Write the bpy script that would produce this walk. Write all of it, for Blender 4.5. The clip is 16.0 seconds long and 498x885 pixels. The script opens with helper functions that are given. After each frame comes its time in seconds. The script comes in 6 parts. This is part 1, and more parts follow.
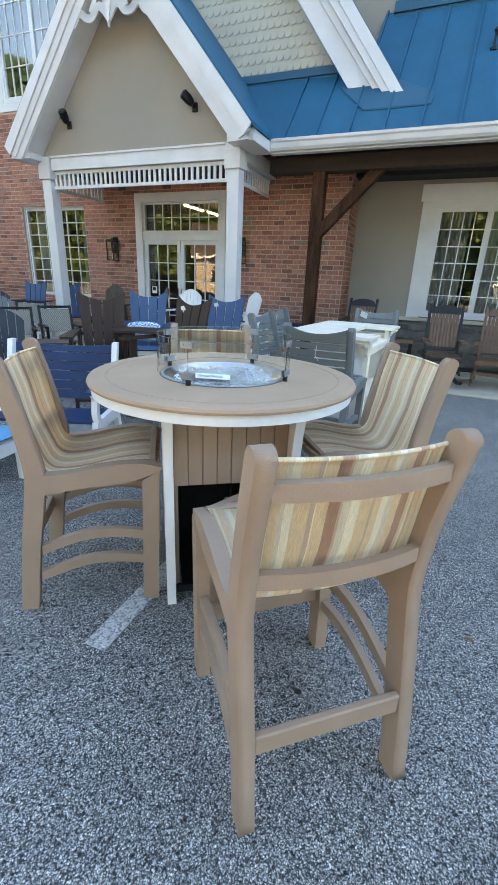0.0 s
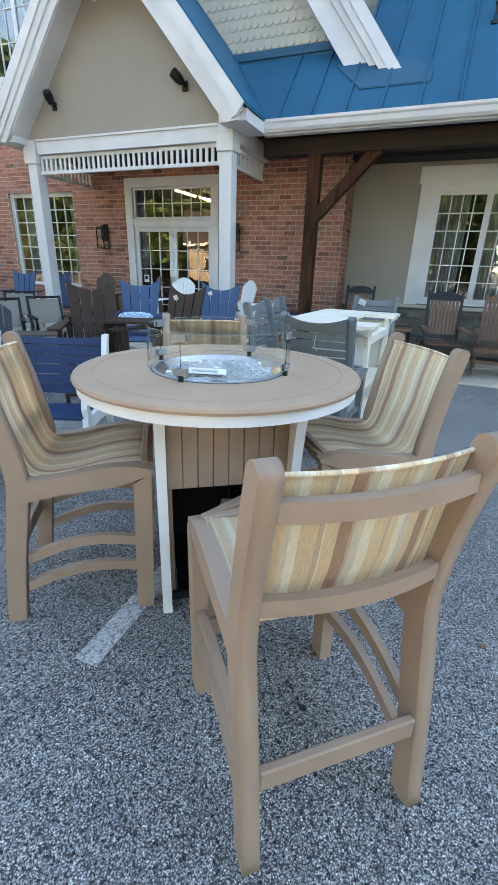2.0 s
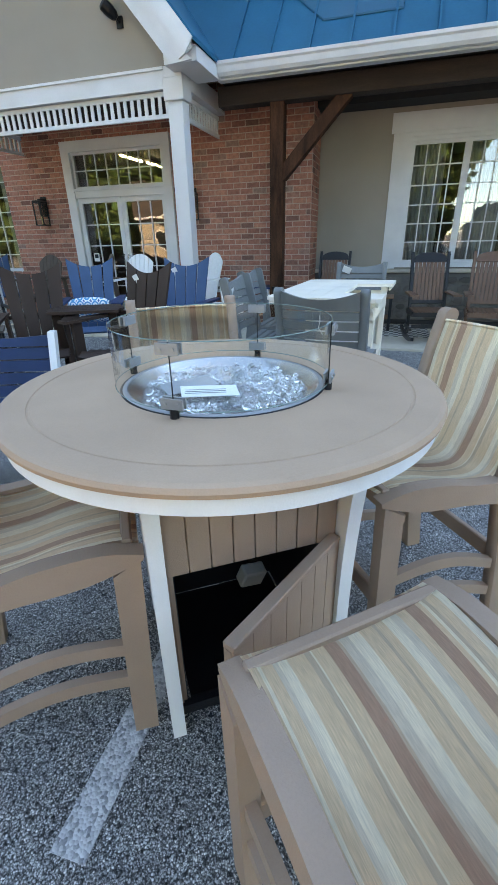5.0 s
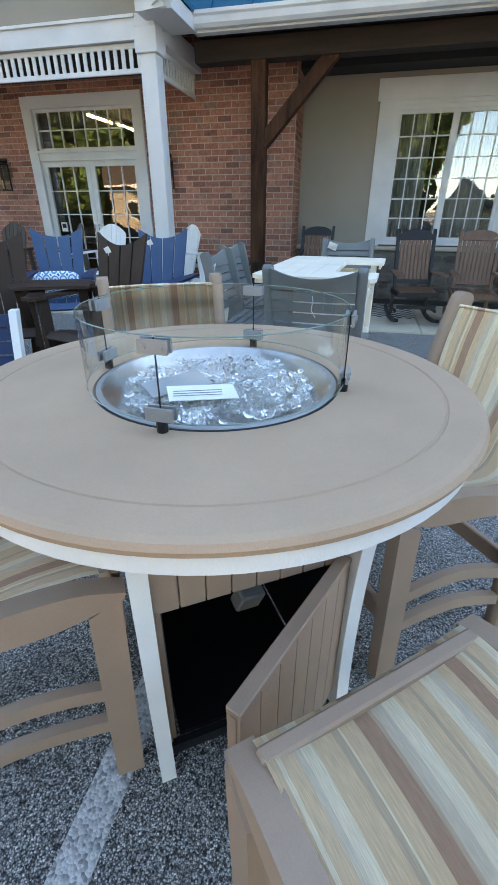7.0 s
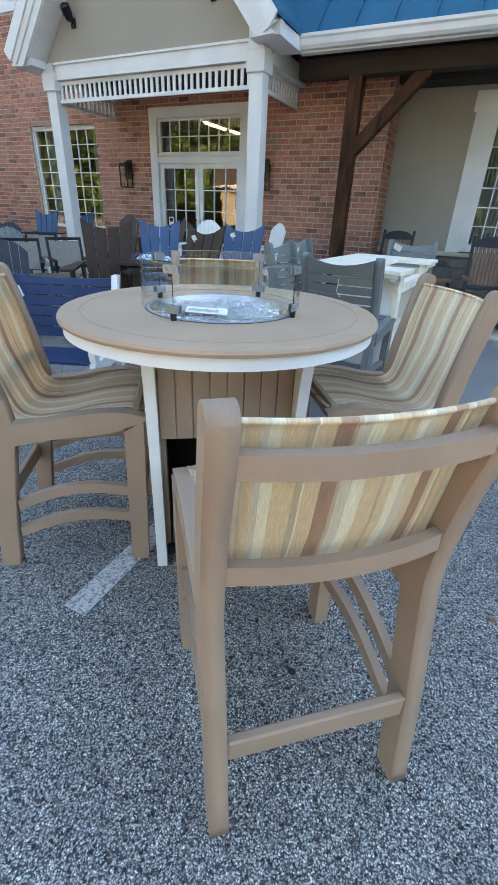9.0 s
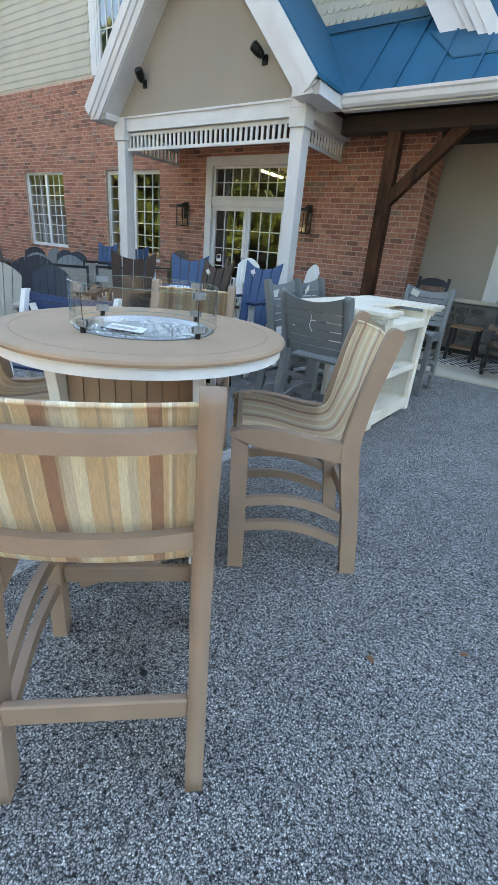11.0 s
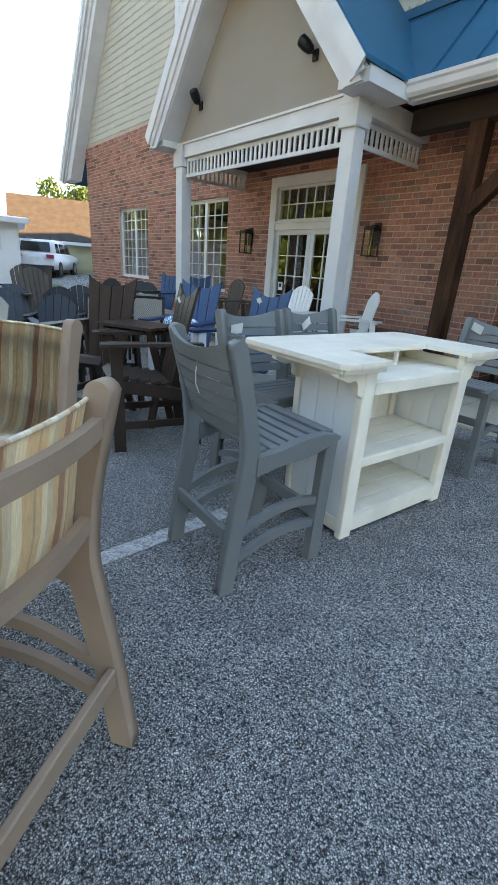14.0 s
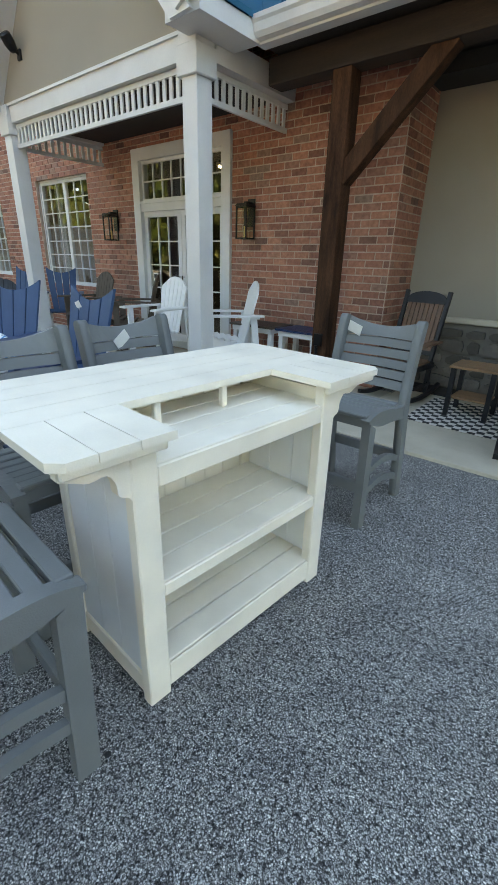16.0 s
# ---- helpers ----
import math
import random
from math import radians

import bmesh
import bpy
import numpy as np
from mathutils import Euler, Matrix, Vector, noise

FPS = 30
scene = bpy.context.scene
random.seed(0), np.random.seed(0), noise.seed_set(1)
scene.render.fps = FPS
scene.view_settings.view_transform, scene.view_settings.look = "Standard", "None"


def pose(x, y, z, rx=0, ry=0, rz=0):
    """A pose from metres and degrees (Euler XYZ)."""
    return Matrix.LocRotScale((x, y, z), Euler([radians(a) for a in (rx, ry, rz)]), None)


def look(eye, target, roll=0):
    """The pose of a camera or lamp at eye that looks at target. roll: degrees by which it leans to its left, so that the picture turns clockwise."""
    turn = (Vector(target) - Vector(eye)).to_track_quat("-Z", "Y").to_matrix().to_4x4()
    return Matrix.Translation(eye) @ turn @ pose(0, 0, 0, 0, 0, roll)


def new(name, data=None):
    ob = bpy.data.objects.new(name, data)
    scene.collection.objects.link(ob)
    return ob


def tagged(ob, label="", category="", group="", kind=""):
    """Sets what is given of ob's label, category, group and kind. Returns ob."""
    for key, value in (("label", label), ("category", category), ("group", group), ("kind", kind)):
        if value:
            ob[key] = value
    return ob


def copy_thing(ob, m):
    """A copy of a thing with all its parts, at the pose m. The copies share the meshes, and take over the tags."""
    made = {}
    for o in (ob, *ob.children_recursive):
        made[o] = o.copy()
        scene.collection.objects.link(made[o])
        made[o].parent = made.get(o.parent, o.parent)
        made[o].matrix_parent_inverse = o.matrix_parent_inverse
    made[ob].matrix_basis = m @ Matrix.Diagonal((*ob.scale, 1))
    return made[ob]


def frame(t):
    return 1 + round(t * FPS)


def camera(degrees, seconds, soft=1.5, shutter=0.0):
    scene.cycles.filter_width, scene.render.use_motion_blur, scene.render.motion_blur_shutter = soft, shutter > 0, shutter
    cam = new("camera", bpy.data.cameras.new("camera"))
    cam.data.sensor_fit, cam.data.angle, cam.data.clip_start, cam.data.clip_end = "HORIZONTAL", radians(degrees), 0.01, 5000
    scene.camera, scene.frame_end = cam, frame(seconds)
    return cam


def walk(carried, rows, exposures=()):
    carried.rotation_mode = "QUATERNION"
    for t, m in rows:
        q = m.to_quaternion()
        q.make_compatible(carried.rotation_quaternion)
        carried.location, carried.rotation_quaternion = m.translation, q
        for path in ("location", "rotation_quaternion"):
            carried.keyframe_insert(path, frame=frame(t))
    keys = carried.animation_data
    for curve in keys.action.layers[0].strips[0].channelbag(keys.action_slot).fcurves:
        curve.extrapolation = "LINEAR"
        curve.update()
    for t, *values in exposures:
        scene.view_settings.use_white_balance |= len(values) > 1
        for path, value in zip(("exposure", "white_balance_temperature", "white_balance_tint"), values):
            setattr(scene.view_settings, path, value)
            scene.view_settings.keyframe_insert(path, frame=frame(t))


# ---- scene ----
# camera and walk
cam = camera(59.7, 16.0, soft=0.7)
PATH = [
    (0, (0.101, 0.011, 1.508), (0.051, 1.882, 0.803), 2.4),
    (0.5, (0.092, -0.012, 1.522), (-0.009, 1.855, 0.812), 2.8),
    (1, (0.089, -0.013, 1.52), (-0.034, 1.85, 0.802), 2.8),
    (1.5, (0.07, 0.028, 1.507), (0.002, 1.882, 0.762), 3.1),
    (2, (0.087, 0.146, 1.502), (0.057, 2.0, 0.752), 1.9),
    (2.5, (0.113, 0.273, 1.495), (0.127, 2.118, 0.723), 1.0),
    (3, (0.106, 0.3, 1.511), (0.134, 2.144, 0.737), 0.6),
    (3.5, (0.111, 0.321, 1.503), (0.147, 2.164, 0.728), 0.5),
    (4, (0.11, 0.389, 1.476), (0.143, 2.212, 0.655), 0.4),
    (4.5, (-0.01, 0.612, 1.488), (0.073, 2.421, 0.638), -0.1),
    (5, (-0.096, 0.819, 1.466), (0.012, 2.627, 0.616), -1.3),
    (5.2, (-0.098, 0.907, 1.466), (0.068, 2.711, 0.62), -1.3),
    (7.3, (-0.147, 1.037, 1.454), (0.064, 2.787, 0.508), 0.1),
    (7.5, (-0.15, 0.931, 1.456), (0.039, 2.689, 0.522), 0.2),
    (8, (-0.114, 0.619, 1.45), (-0.036, 2.393, 0.53), 1.8),
    (8.5, (0.064, 0.43, 1.422), (0.151, 2.202, 0.499), 3.2),
    (9, (0.193, 0.281, 1.425), (0.052, 2.042, 0.487), 2.5),
    (9.2, (0.226, 0.187, 1.43), (-0.056, 1.972, 0.572), 2.7),
    (11.3, (0.893, 0.326, 1.433), (0.5, 2.115, 0.628), 5.2),
    (11.5, (0.923, 0.411, 1.448), (0.544, 2.206, 0.651), 5.6),
    (12, (1.115, 0.676, 1.418), (0.687, 2.465, 0.634), 7.9),
    (12.5, (1.291, 0.973, 1.412), (0.777, 2.739, 0.626), 6.5),
    (13, (1.327, 1.298, 1.452), (0.704, 3.052, 0.719), 7.0),
    (13.5, (1.455, 1.599, 1.425), (0.533, 3.21, 0.681), 5.0),
    (14, (1.598, 1.925, 1.442), (0.72, 3.565, 0.708), 4.0),
    (14.5, (1.605, 2.273, 1.48), (0.931, 4.015, 0.765), 5.2),
    (15, (1.691, 2.619, 1.448), (1.005, 4.357, 0.736), 3.2),
    (15.5, (1.793, 2.918, 1.477), (1.149, 4.661, 0.736), 0.4),
    (16, (1.72, 3.2, 1.505), (1.139, 4.951, 0.733), 1.6),
]
EXPOSURE = ((0.0, 3.7, 9900, 8), (4.0, 3.62, 9500, 8), (5.0, 3.58, 9300, 8), (9.0, 3.62, 9500, 8), (12.0, 3.55, 10700, 8), (13.5, 3.55, 10700, 8), (14.0, 3.42, 10700, 8), (15.0, 3.48, 11400, 8), (16.0, 3.5, 12300, 8))
walk(cam, [(t, look(eye, target, roll)) for t, eye, target, roll in PATH], EXPOSURE)

# world and sun: clear evening sky, the sun stands behind the store, which shades the lot
SUN_EL, SUN_X, SUN_Y = radians(28), 0.961, 0.277
world = bpy.data.worlds.new("evening_sky")
scene.world = world
world.use_nodes = True
wn, wl = world.node_tree.nodes, world.node_tree.links
sky = wn.new("ShaderNodeTexSky")
sky.sky_type, sky.sun_disc, sky.sun_elevation = "NISHITA", False, SUN_EL
sky.dust_density, sky.air_density, sky.ozone_density = 0.0, 0.7, 2.5
sky.sun_rotation = math.atan2(SUN_X, SUN_Y)
wl.new(sky.outputs[0], wn["Background"].inputs[0])
wn["Background"].inputs[1].default_value = 0.12
sun = new("sun", bpy.data.lights.new("sun", "SUN"))
sun.data.energy, sun.data.angle, sun.data.color = 3.0, radians(0.5), (1.0, 0.78, 0.55)
sun.matrix_world = look((0, 0, 30), (-SUN_X * math.cos(SUN_EL), -SUN_Y * math.cos(SUN_EL), 30 - math.sin(SUN_EL)))

# ---- materials ----
def nodes_of(name):
    m = bpy.data.materials.new(name)
    m.use_nodes = True
    t = m.node_tree
    return m, t.nodes, t.links, t.nodes["Principled BSDF"]


def ramp(n, stops, mode="LINEAR"):
    r = n.new("ShaderNodeValToRGB")
    r.color_ramp.interpolation = mode
    e = r.color_ramp.elements
    while len(e) < len(stops):
        e.new(0.5)
    for el, (p, c) in zip(e, stops):
        el.position, el.color = p, (*c, 1)
    return r


def tint(c, k):
    return tuple(min(1, a * k) for a in c)


def surf(name, c, rough=0.5, var=0.12, scale=6, fine=90, bump=0.15, metal=0.0, stretch=(1, 1, 1), rand=0.0, dirt=0.0, spec=0.5):
    """Plain coloured surface: two scales of tone, fine relief, tone change from piece to piece, faint dirt."""
    m, n, l, p = nodes_of(name)
    co = n.new("ShaderNodeTexCoord")
    mp = n.new("ShaderNodeMapping")
    mp.inputs["Scale"].default_value = stretch
    l.new(co.outputs["Object"], mp.inputs[0])
    a, b = n.new("ShaderNodeTexNoise"), n.new("ShaderNodeTexNoise")
    a.inputs["Scale"].default_value, b.inputs["Scale"].default_value = scale, fine
    a.inputs["Detail"].default_value = 4
    l.new(mp.outputs[0], a.inputs[0])
    l.new(mp.outputs[0], b.inputs[0])
    r = ramp(n, [(0.3, tint(c, 1 - var)), (0.7, tint(c, 1 + var))])
    l.new(a.outputs["Fac"], r.inputs[0])
    r2 = ramp(n, [(0.3, (1 - var * 0.7,) * 3), (0.7, (1.0,) * 3)])
    l.new(b.outputs["Fac"], r2.inputs[0])
    mx = n.new("ShaderNodeMixRGB")
    mx.blend_type = "MULTIPLY"
    mx.inputs[0].default_value = 1
    l.new(r.outputs[0], mx.inputs[1])
    l.new(r2.outputs[0], mx.inputs[2])
    out = mx.outputs[0]
    if rand:
        oi = n.new("ShaderNodeObjectInfo")
        r3 = ramp(n, [(0, (1 - rand,) * 3), (1, (1 + rand,) * 3)])
        l.new(oi.outputs["Random"], r3.inputs[0])
        m3 = n.new("ShaderNodeMixRGB")
        m3.blend_type = "MULTIPLY"
        m3.inputs[0].default_value = 1
        l.new(out, m3.inputs[1])
        l.new(r3.outputs[0], m3.inputs[2])
        out = m3.outputs[0]
    if dirt:
        d = n.new("ShaderNodeTexNoise")
        d.inputs["Scale"].default_value, d.inputs["Detail"].default_value = scale * 0.4, 8
        l.new(co.outputs["Object"], d.inputs[0])
        r4 = ramp(n, [(0.5, (0, 0, 0)), (0.75, (dirt,) * 3)])
        l.new(d.outputs["Fac"], r4.inputs[0])
        m4 = n.new("ShaderNodeMixRGB")
        m4.inputs[2].default_value = (*tint(c, 0.55), 1)
        l.new(r4.outputs[0], m4.inputs[0])
        l.new(out, m4.inputs[1])
        out = m4.outputs[0]
    l.new(out, p.inputs["Base Color"])
    rr = n.new("ShaderNodeMapRange")
    rr.inputs[3].default_value, rr.inputs[4].default_value = max(0.02, rough - 0.08), min(1, rough + 0.08)
    l.new(a.outputs["Fac"], rr.inputs[0])
    l.new(rr.outputs[0], p.inputs["Roughness"])
    p.inputs["Metallic"].default_value = metal
    p.inputs["Specular IOR Level"].default_value = spec
    if bump:
        bp = n.new("ShaderNodeBump")
        bp.inputs["Strength"].default_value, bp.inputs["Distance"].default_value = bump, 0.004
        l.new(b.outputs["Fac"], bp.inputs["Height"])
        l.new(bp.outputs[0], p.inputs["Normal"])
    return m


def asphalt_mat():
    """Exposed stones of 3 to 9 mm in dark binder, with broad worn and stained areas."""
    m, n, l, p = nodes_of("asphalt")
    co = n.new("ShaderNodeTexCoord")
    warp = n.new("ShaderNodeTexNoise")
    warp.inputs["Scale"].default_value, warp.inputs["Detail"].default_value = 90, 2
    l.new(co.outputs["Object"], warp.inputs["Vector"])
    off = n.new("ShaderNodeVectorMath")
    off.operation = "MULTIPLY_ADD"
    off.inputs[1].default_value = (0.006, 0.006, 0)
    l.new(warp.outputs["Color"], off.inputs[0])
    l.new(co.outputs["Object"], off.inputs[2])
    v1, v2 = n.new("ShaderNodeTexVoronoi"), n.new("ShaderNodeTexVoronoi")
    v1.inputs["Scale"].default_value, v2.inputs["Scale"].default_value = 190, 360
    big, mid, pit = n.new("ShaderNodeTexNoise"), n.new("ShaderNodeTexNoise"), n.new("ShaderNodeTexNoise")
    big.inputs["Scale"].default_value, mid.inputs["Scale"].default_value, pit.inputs["Scale"].default_value = 0.6, 6, 55
    big.inputs["Detail"].default_value = 6
    for t in (v1, v2):
        l.new(off.outputs[0], t.inputs["Vector"])
    for t in (big, mid, pit):
        l.new(co.outputs["Object"], t.inputs["Vector"])
    sep, sep2 = n.new("ShaderNodeSeparateColor"), n.new("ShaderNodeSeparateColor")
    l.new(v1.outputs["Color"], sep.inputs[0])
    l.new(v2.outputs["Color"], sep2.inputs[0])
    stone = ramp(n, [(0.0, (0.04, 0.04, 0.041)), (0.2, (0.15, 0.15, 0.15)), (0.55, (0.31, 0.31, 0.3)), (0.84, (0.5, 0.495, 0.48)), (1.0, (0.78, 0.77, 0.74))])
    l.new(sep.outputs[0], stone.inputs[0])
    grit = ramp(n, [(0.0, (0.05, 0.05, 0.051)), (0.5, (0.27, 0.27, 0.265)), (1.0, (0.62, 0.615, 0.6))])
    l.new(sep2.outputs[0], grit.inputs[0])
    pick = ramp(n, [(0.44, (0, 0, 0)), (0.5, (1, 1, 1))])
    l.new(sep.outputs[1], pick.inputs[0])
    mx = n.new("ShaderNodeMixRGB")
    l.new(pick.outputs[0], mx.inputs[0])
    l.new(stone.outputs[0], mx.inputs[1])
    l.new(grit.outputs[0], mx.inputs[2])
    out = mx.outputs[0]
    for src, r in ((v1.outputs["Distance"], ramp(n, [(0.38, (1.1,) * 3), (0.71, (0.22, 0.22, 0.225))])),
                   (big.outputs["Fac"], ramp(n, [(0.3, (0.84, 0.84, 0.85)), (0.7, (1.14, 1.14, 1.13))])),
                   (mid.outputs["Fac"], ramp(n, [(0.3, (0.86, 0.86, 0.87)), (0.62, (1.08, 1.08, 1.07))])),
                   (pit.outputs["Fac"], ramp(n, [(0.32, (0.19, 0.19, 0.2)), (0.43, (1.05, 1.05, 1.04))]))):
        l.new(src, r.inputs[0])
        m2 = n.new("ShaderNodeMixRGB")
        m2.blend_type, m2.inputs[0].default_value = "MULTIPLY", 1
        l.new(out, m2.inputs[1])
        l.new(r.outputs[0], m2.inputs[2])
        out = m2.outputs[0]
    l.new(out, p.inputs["Base Color"])
    p.inputs["Roughness"].default_value = 0.75
    p.inputs["Specular IOR Level"].default_value = 0.3
    bp = n.new("ShaderNodeBump")
    bp.invert = True
    bp.inputs["Strength"].default_value, bp.inputs["Distance"].default_value = 0.7, 0.005
    l.new(v1.outputs["Distance"], bp.inputs["Height"])
    l.new(bp.outputs[0], p.inputs["Normal"])
    return m


def paint_line_mat():
    """Worn white line paint that has flaked off the stones."""
    m, n, l, p = nodes_of("line_paint")
    co = n.new("ShaderNodeTexCoord")
    v = n.new("ShaderNodeTexVoronoi")
    v.inputs["Scale"].default_value = 105
    a = n.new("ShaderNodeTexNoise")
    a.inputs["Scale"].default_value, a.inputs["Detail"].default_value = 14, 8
    l.new(co.outputs["Object"], v.inputs["Vector"])
    l.new(co.outputs["Object"], a.inputs["Vector"])
    sep = n.new("ShaderNodeSeparateColor")
    l.new(v.outputs["Color"], sep.inputs[0])
    ad = n.new("ShaderNodeMath")
    l.new(sep.outputs[0], ad.inputs[0])
    l.new(a.outputs["Fac"], ad.inputs[1])
    r = ramp(n, [(0.0, (0.08, 0.083, 0.09)), (0.34, (0.22, 0.225, 0.23)), (0.55, (0.43, 0.43, 0.43)), (1.0, (0.6, 0.6, 0.59))])
    ml = n.new("ShaderNodeMath")
    ml.operation = "MULTIPLY"
    ml.inputs[1].default_value = 0.62
    l.new(ad.outputs[0], ml.inputs[0])
    l.new(ml.outputs[0], r.inputs[0])
    l.new(r.outputs[0], p.inputs["Base Color"])
    p.inputs["Roughness"].default_value = 0.7
    bp = n.new("ShaderNodeBump")
    bp.invert = True
    bp.inputs["Strength"].default_value, bp.inputs["Distance"].default_value = 0.8, 0.005
    l.new(v.outputs["Distance"], bp.inputs["Height"])
    l.new(bp.outputs[0], p.inputs["Normal"])
    return m


BRICKS = [(0.0, (0.16, 0.08, 0.06)), (0.12, (0.29, 0.115, 0.08)), (0.4, (0.39, 0.155, 0.105)), (0.75, (0.46, 0.2, 0.135)), (0.94, (0.34, 0.16, 0.12)), (1.0, (0.27, 0.18, 0.145))]


def brick_mat(name, island):
    m, n, l, p = nodes_of(name)
    src = n.new("ShaderNodeNewGeometry" if island else "ShaderNodeObjectInfo")
    r = ramp(n, BRICKS)
    l.new(src.outputs["Random Per Island" if island else "Random"], r.inputs[0])
    co = n.new("ShaderNodeTexCoord")
    a, b = n.new("ShaderNodeTexNoise"), n.new("ShaderNodeTexNoise")
    a.inputs["Scale"].default_value, b.inputs["Scale"].default_value = 22, 140
    a.inputs["Detail"].default_value = 5
    geo = n.new("ShaderNodeNewGeometry")
    for t in (a, b):
        l.new(geo.outputs["Position"], t.inputs["Vector"])
    r2 = ramp(n, [(0.3, (0.72, 0.7, 0.7)), (0.7, (1.18, 1.2, 1.22))])
    l.new(a.outputs["Fac"], r2.inputs[0])
    mx = n.new("ShaderNodeMixRGB")
    mx.blend_type, mx.inputs[0].default_value = "MULTIPLY", 1
    l.new(r.outputs[0], mx.inputs[1])
    l.new(r2.outputs[0], mx.inputs[2])
    l.new(mx.outputs[0], p.inputs["Base Color"])
    p.inputs["Roughness"].default_value = 0.88
    bp = n.new("ShaderNodeBump")
    bp.inputs["Strength"].default_value, bp.inputs["Distance"].default_value = 0.5, 0.005
    l.new(b.outputs["Fac"], bp.inputs["Height"])
    l.new(bp.outputs[0], p.inputs["Normal"])
    return m


SAND, CREAM, SAGE, ROSE, TAUPE = (0.83, 0.63, 0.41), (0.92, 0.8, 0.61), (0.78, 0.665, 0.51), (0.57, 0.35, 0.235), (0.68, 0.52, 0.36)
STRIPES = [(0, SAND), (0.035, CREAM), (0.05, SAND), (0.1, SAGE), (0.125, CREAM), (0.165, SAND), (0.2, SAND), (0.25, TAUPE), (0.275, CREAM), (0.285, SAND), (0.345, ROSE), (0.41, TAUPE), (0.425, SAGE),
           (0.47, CREAM), (0.53, SAND), (0.6, TAUPE), (0.615, SAND), (0.66, CREAM), (0.7, SAGE), (0.74, SAND), (0.79, ROSE), (0.85, SAND), (0.875, CREAM), (0.89, TAUPE), (0.91, SAND), (0.96, CREAM)]


def sling_mat():
    """Woven outdoor fabric, stripes run along the sling."""
    m, n, l, p = nodes_of("striped_sling")
    co = n.new("ShaderNodeTexCoord")
    sx = n.new("ShaderNodeSeparateXYZ")
    l.new(co.outputs["Object"], sx.inputs[0])
    mr = n.new("ShaderNodeMapRange")
    mr.inputs[1].default_value, mr.inputs[2].default_value = -0.237, 0.237
    l.new(sx.outputs[0], mr.inputs[0])
    r = ramp(n, STRIPES, "CONSTANT")
    l.new(mr.outputs[0], r.inputs[0])
    w = n.new("ShaderNodeTexNoise")
    w.inputs["Scale"].default_value = 60
    mp = n.new("ShaderNodeMapping")
    mp.inputs["Scale"].default_value = (14, 0.6, 0.6)
    l.new(co.outputs["Object"], mp.inputs[0])
    l.new(mp.outputs[0], w.inputs["Vector"])
    r2 = ramp(n, [(0.3, (0.84, 0.84, 0.84)), (0.7, (1.1, 1.1, 1.1))])
    l.new(w.outputs["Fac"], r2.inputs[0])
    mx = n.new("ShaderNodeMixRGB")
    mx.blend_type, mx.inputs[0].default_value = "MULTIPLY", 1
    l.new(r.outputs[0], mx.inputs[1])
    l.new(r2.outputs[0], mx.inputs[2])
    l.new(mx.outputs[0], p.inputs["Base Color"])
    p.inputs["Roughness"].default_value = 0.8
    p.inputs["Sheen Weight"].default_value = 0.15
    wv = n.new("ShaderNodeTexNoise")
    wv.inputs["Scale"].default_value = 700
    l.new(co.outputs["Object"], wv.inputs["Vector"])
    bp = n.new("ShaderNodeBump")
    bp.inputs["Strength"].default_value, bp.inputs["Distance"].default_value = 0.25, 0.002
    l.new(wv.outputs["Fac"], bp.inputs["Height"])
    l.new(bp.outputs[0], p.inputs["Normal"])
    tr = n.new("ShaderNodeBsdfTranslucent")
    l.new(mx.outputs[0], tr.inputs[0])
    ms = n.new("ShaderNodeMixShader")
    ms.inputs[0].default_value = 0.14
    l.new(p.outputs[0], ms.inputs[1])
    l.new(tr.outputs[0], ms.inputs[2])
    l.new(ms.outputs[0], n["Material Output"].inputs[0])
    return m


def pane_mat(name, f0, tone=(1, 1, 1), wavy=0.12):
    """Flat clear pane: see-through, with a mirror gloss that grows towards grazing angles."""
    m, n, l, p = nodes_of(name)
    n.remove(p)
    t, g, x = n.new("ShaderNodeBsdfTransparent"), n.new("ShaderNodeBsdfGlossy"), n.new("ShaderNodeMixShader")
    t.inputs[0].default_value = (*tone, 1)
    g.inputs["Roughness"].default_value = 0.0
    lw, pw, mr = n.new("ShaderNodeLayerWeight"), n.new("ShaderNodeMath"), n.new("ShaderNodeMapRange")
    lw.inputs[0].default_value = 0.5
    pw.operation, pw.inputs[1].default_value = "POWER", 4.0
    mr.inputs[3].default_value, mr.inputs[4].default_value = f0, 0.9
    l.new(lw.outputs["Facing"], pw.inputs[0])
    l.new(pw.outputs[0], mr.inputs[0])
    if wavy:
        geo, nz, bp = n.new("ShaderNodeNewGeometry"), n.new("ShaderNodeTexNoise"), n.new("ShaderNodeBump")
        nz.inputs["Scale"].default_value = 1.6
        bp.inputs["Strength"].default_value, bp.inputs["Distance"].default_value = wavy, 0.03
        l.new(geo.outputs["Position"], nz.inputs["Vector"])
        l.new(nz.outputs["Fac"], bp.inputs["Height"])
        l.new(bp.outputs[0], g.inputs["Normal"])
    l.new(mr.outputs[0], x.inputs[0])
    l.new(t.outputs[0], x.inputs[1])
    l.new(g.outputs[0], x.inputs[2])
    l.new(x.outputs[0], n["Material Output"].inputs[0])
    return m


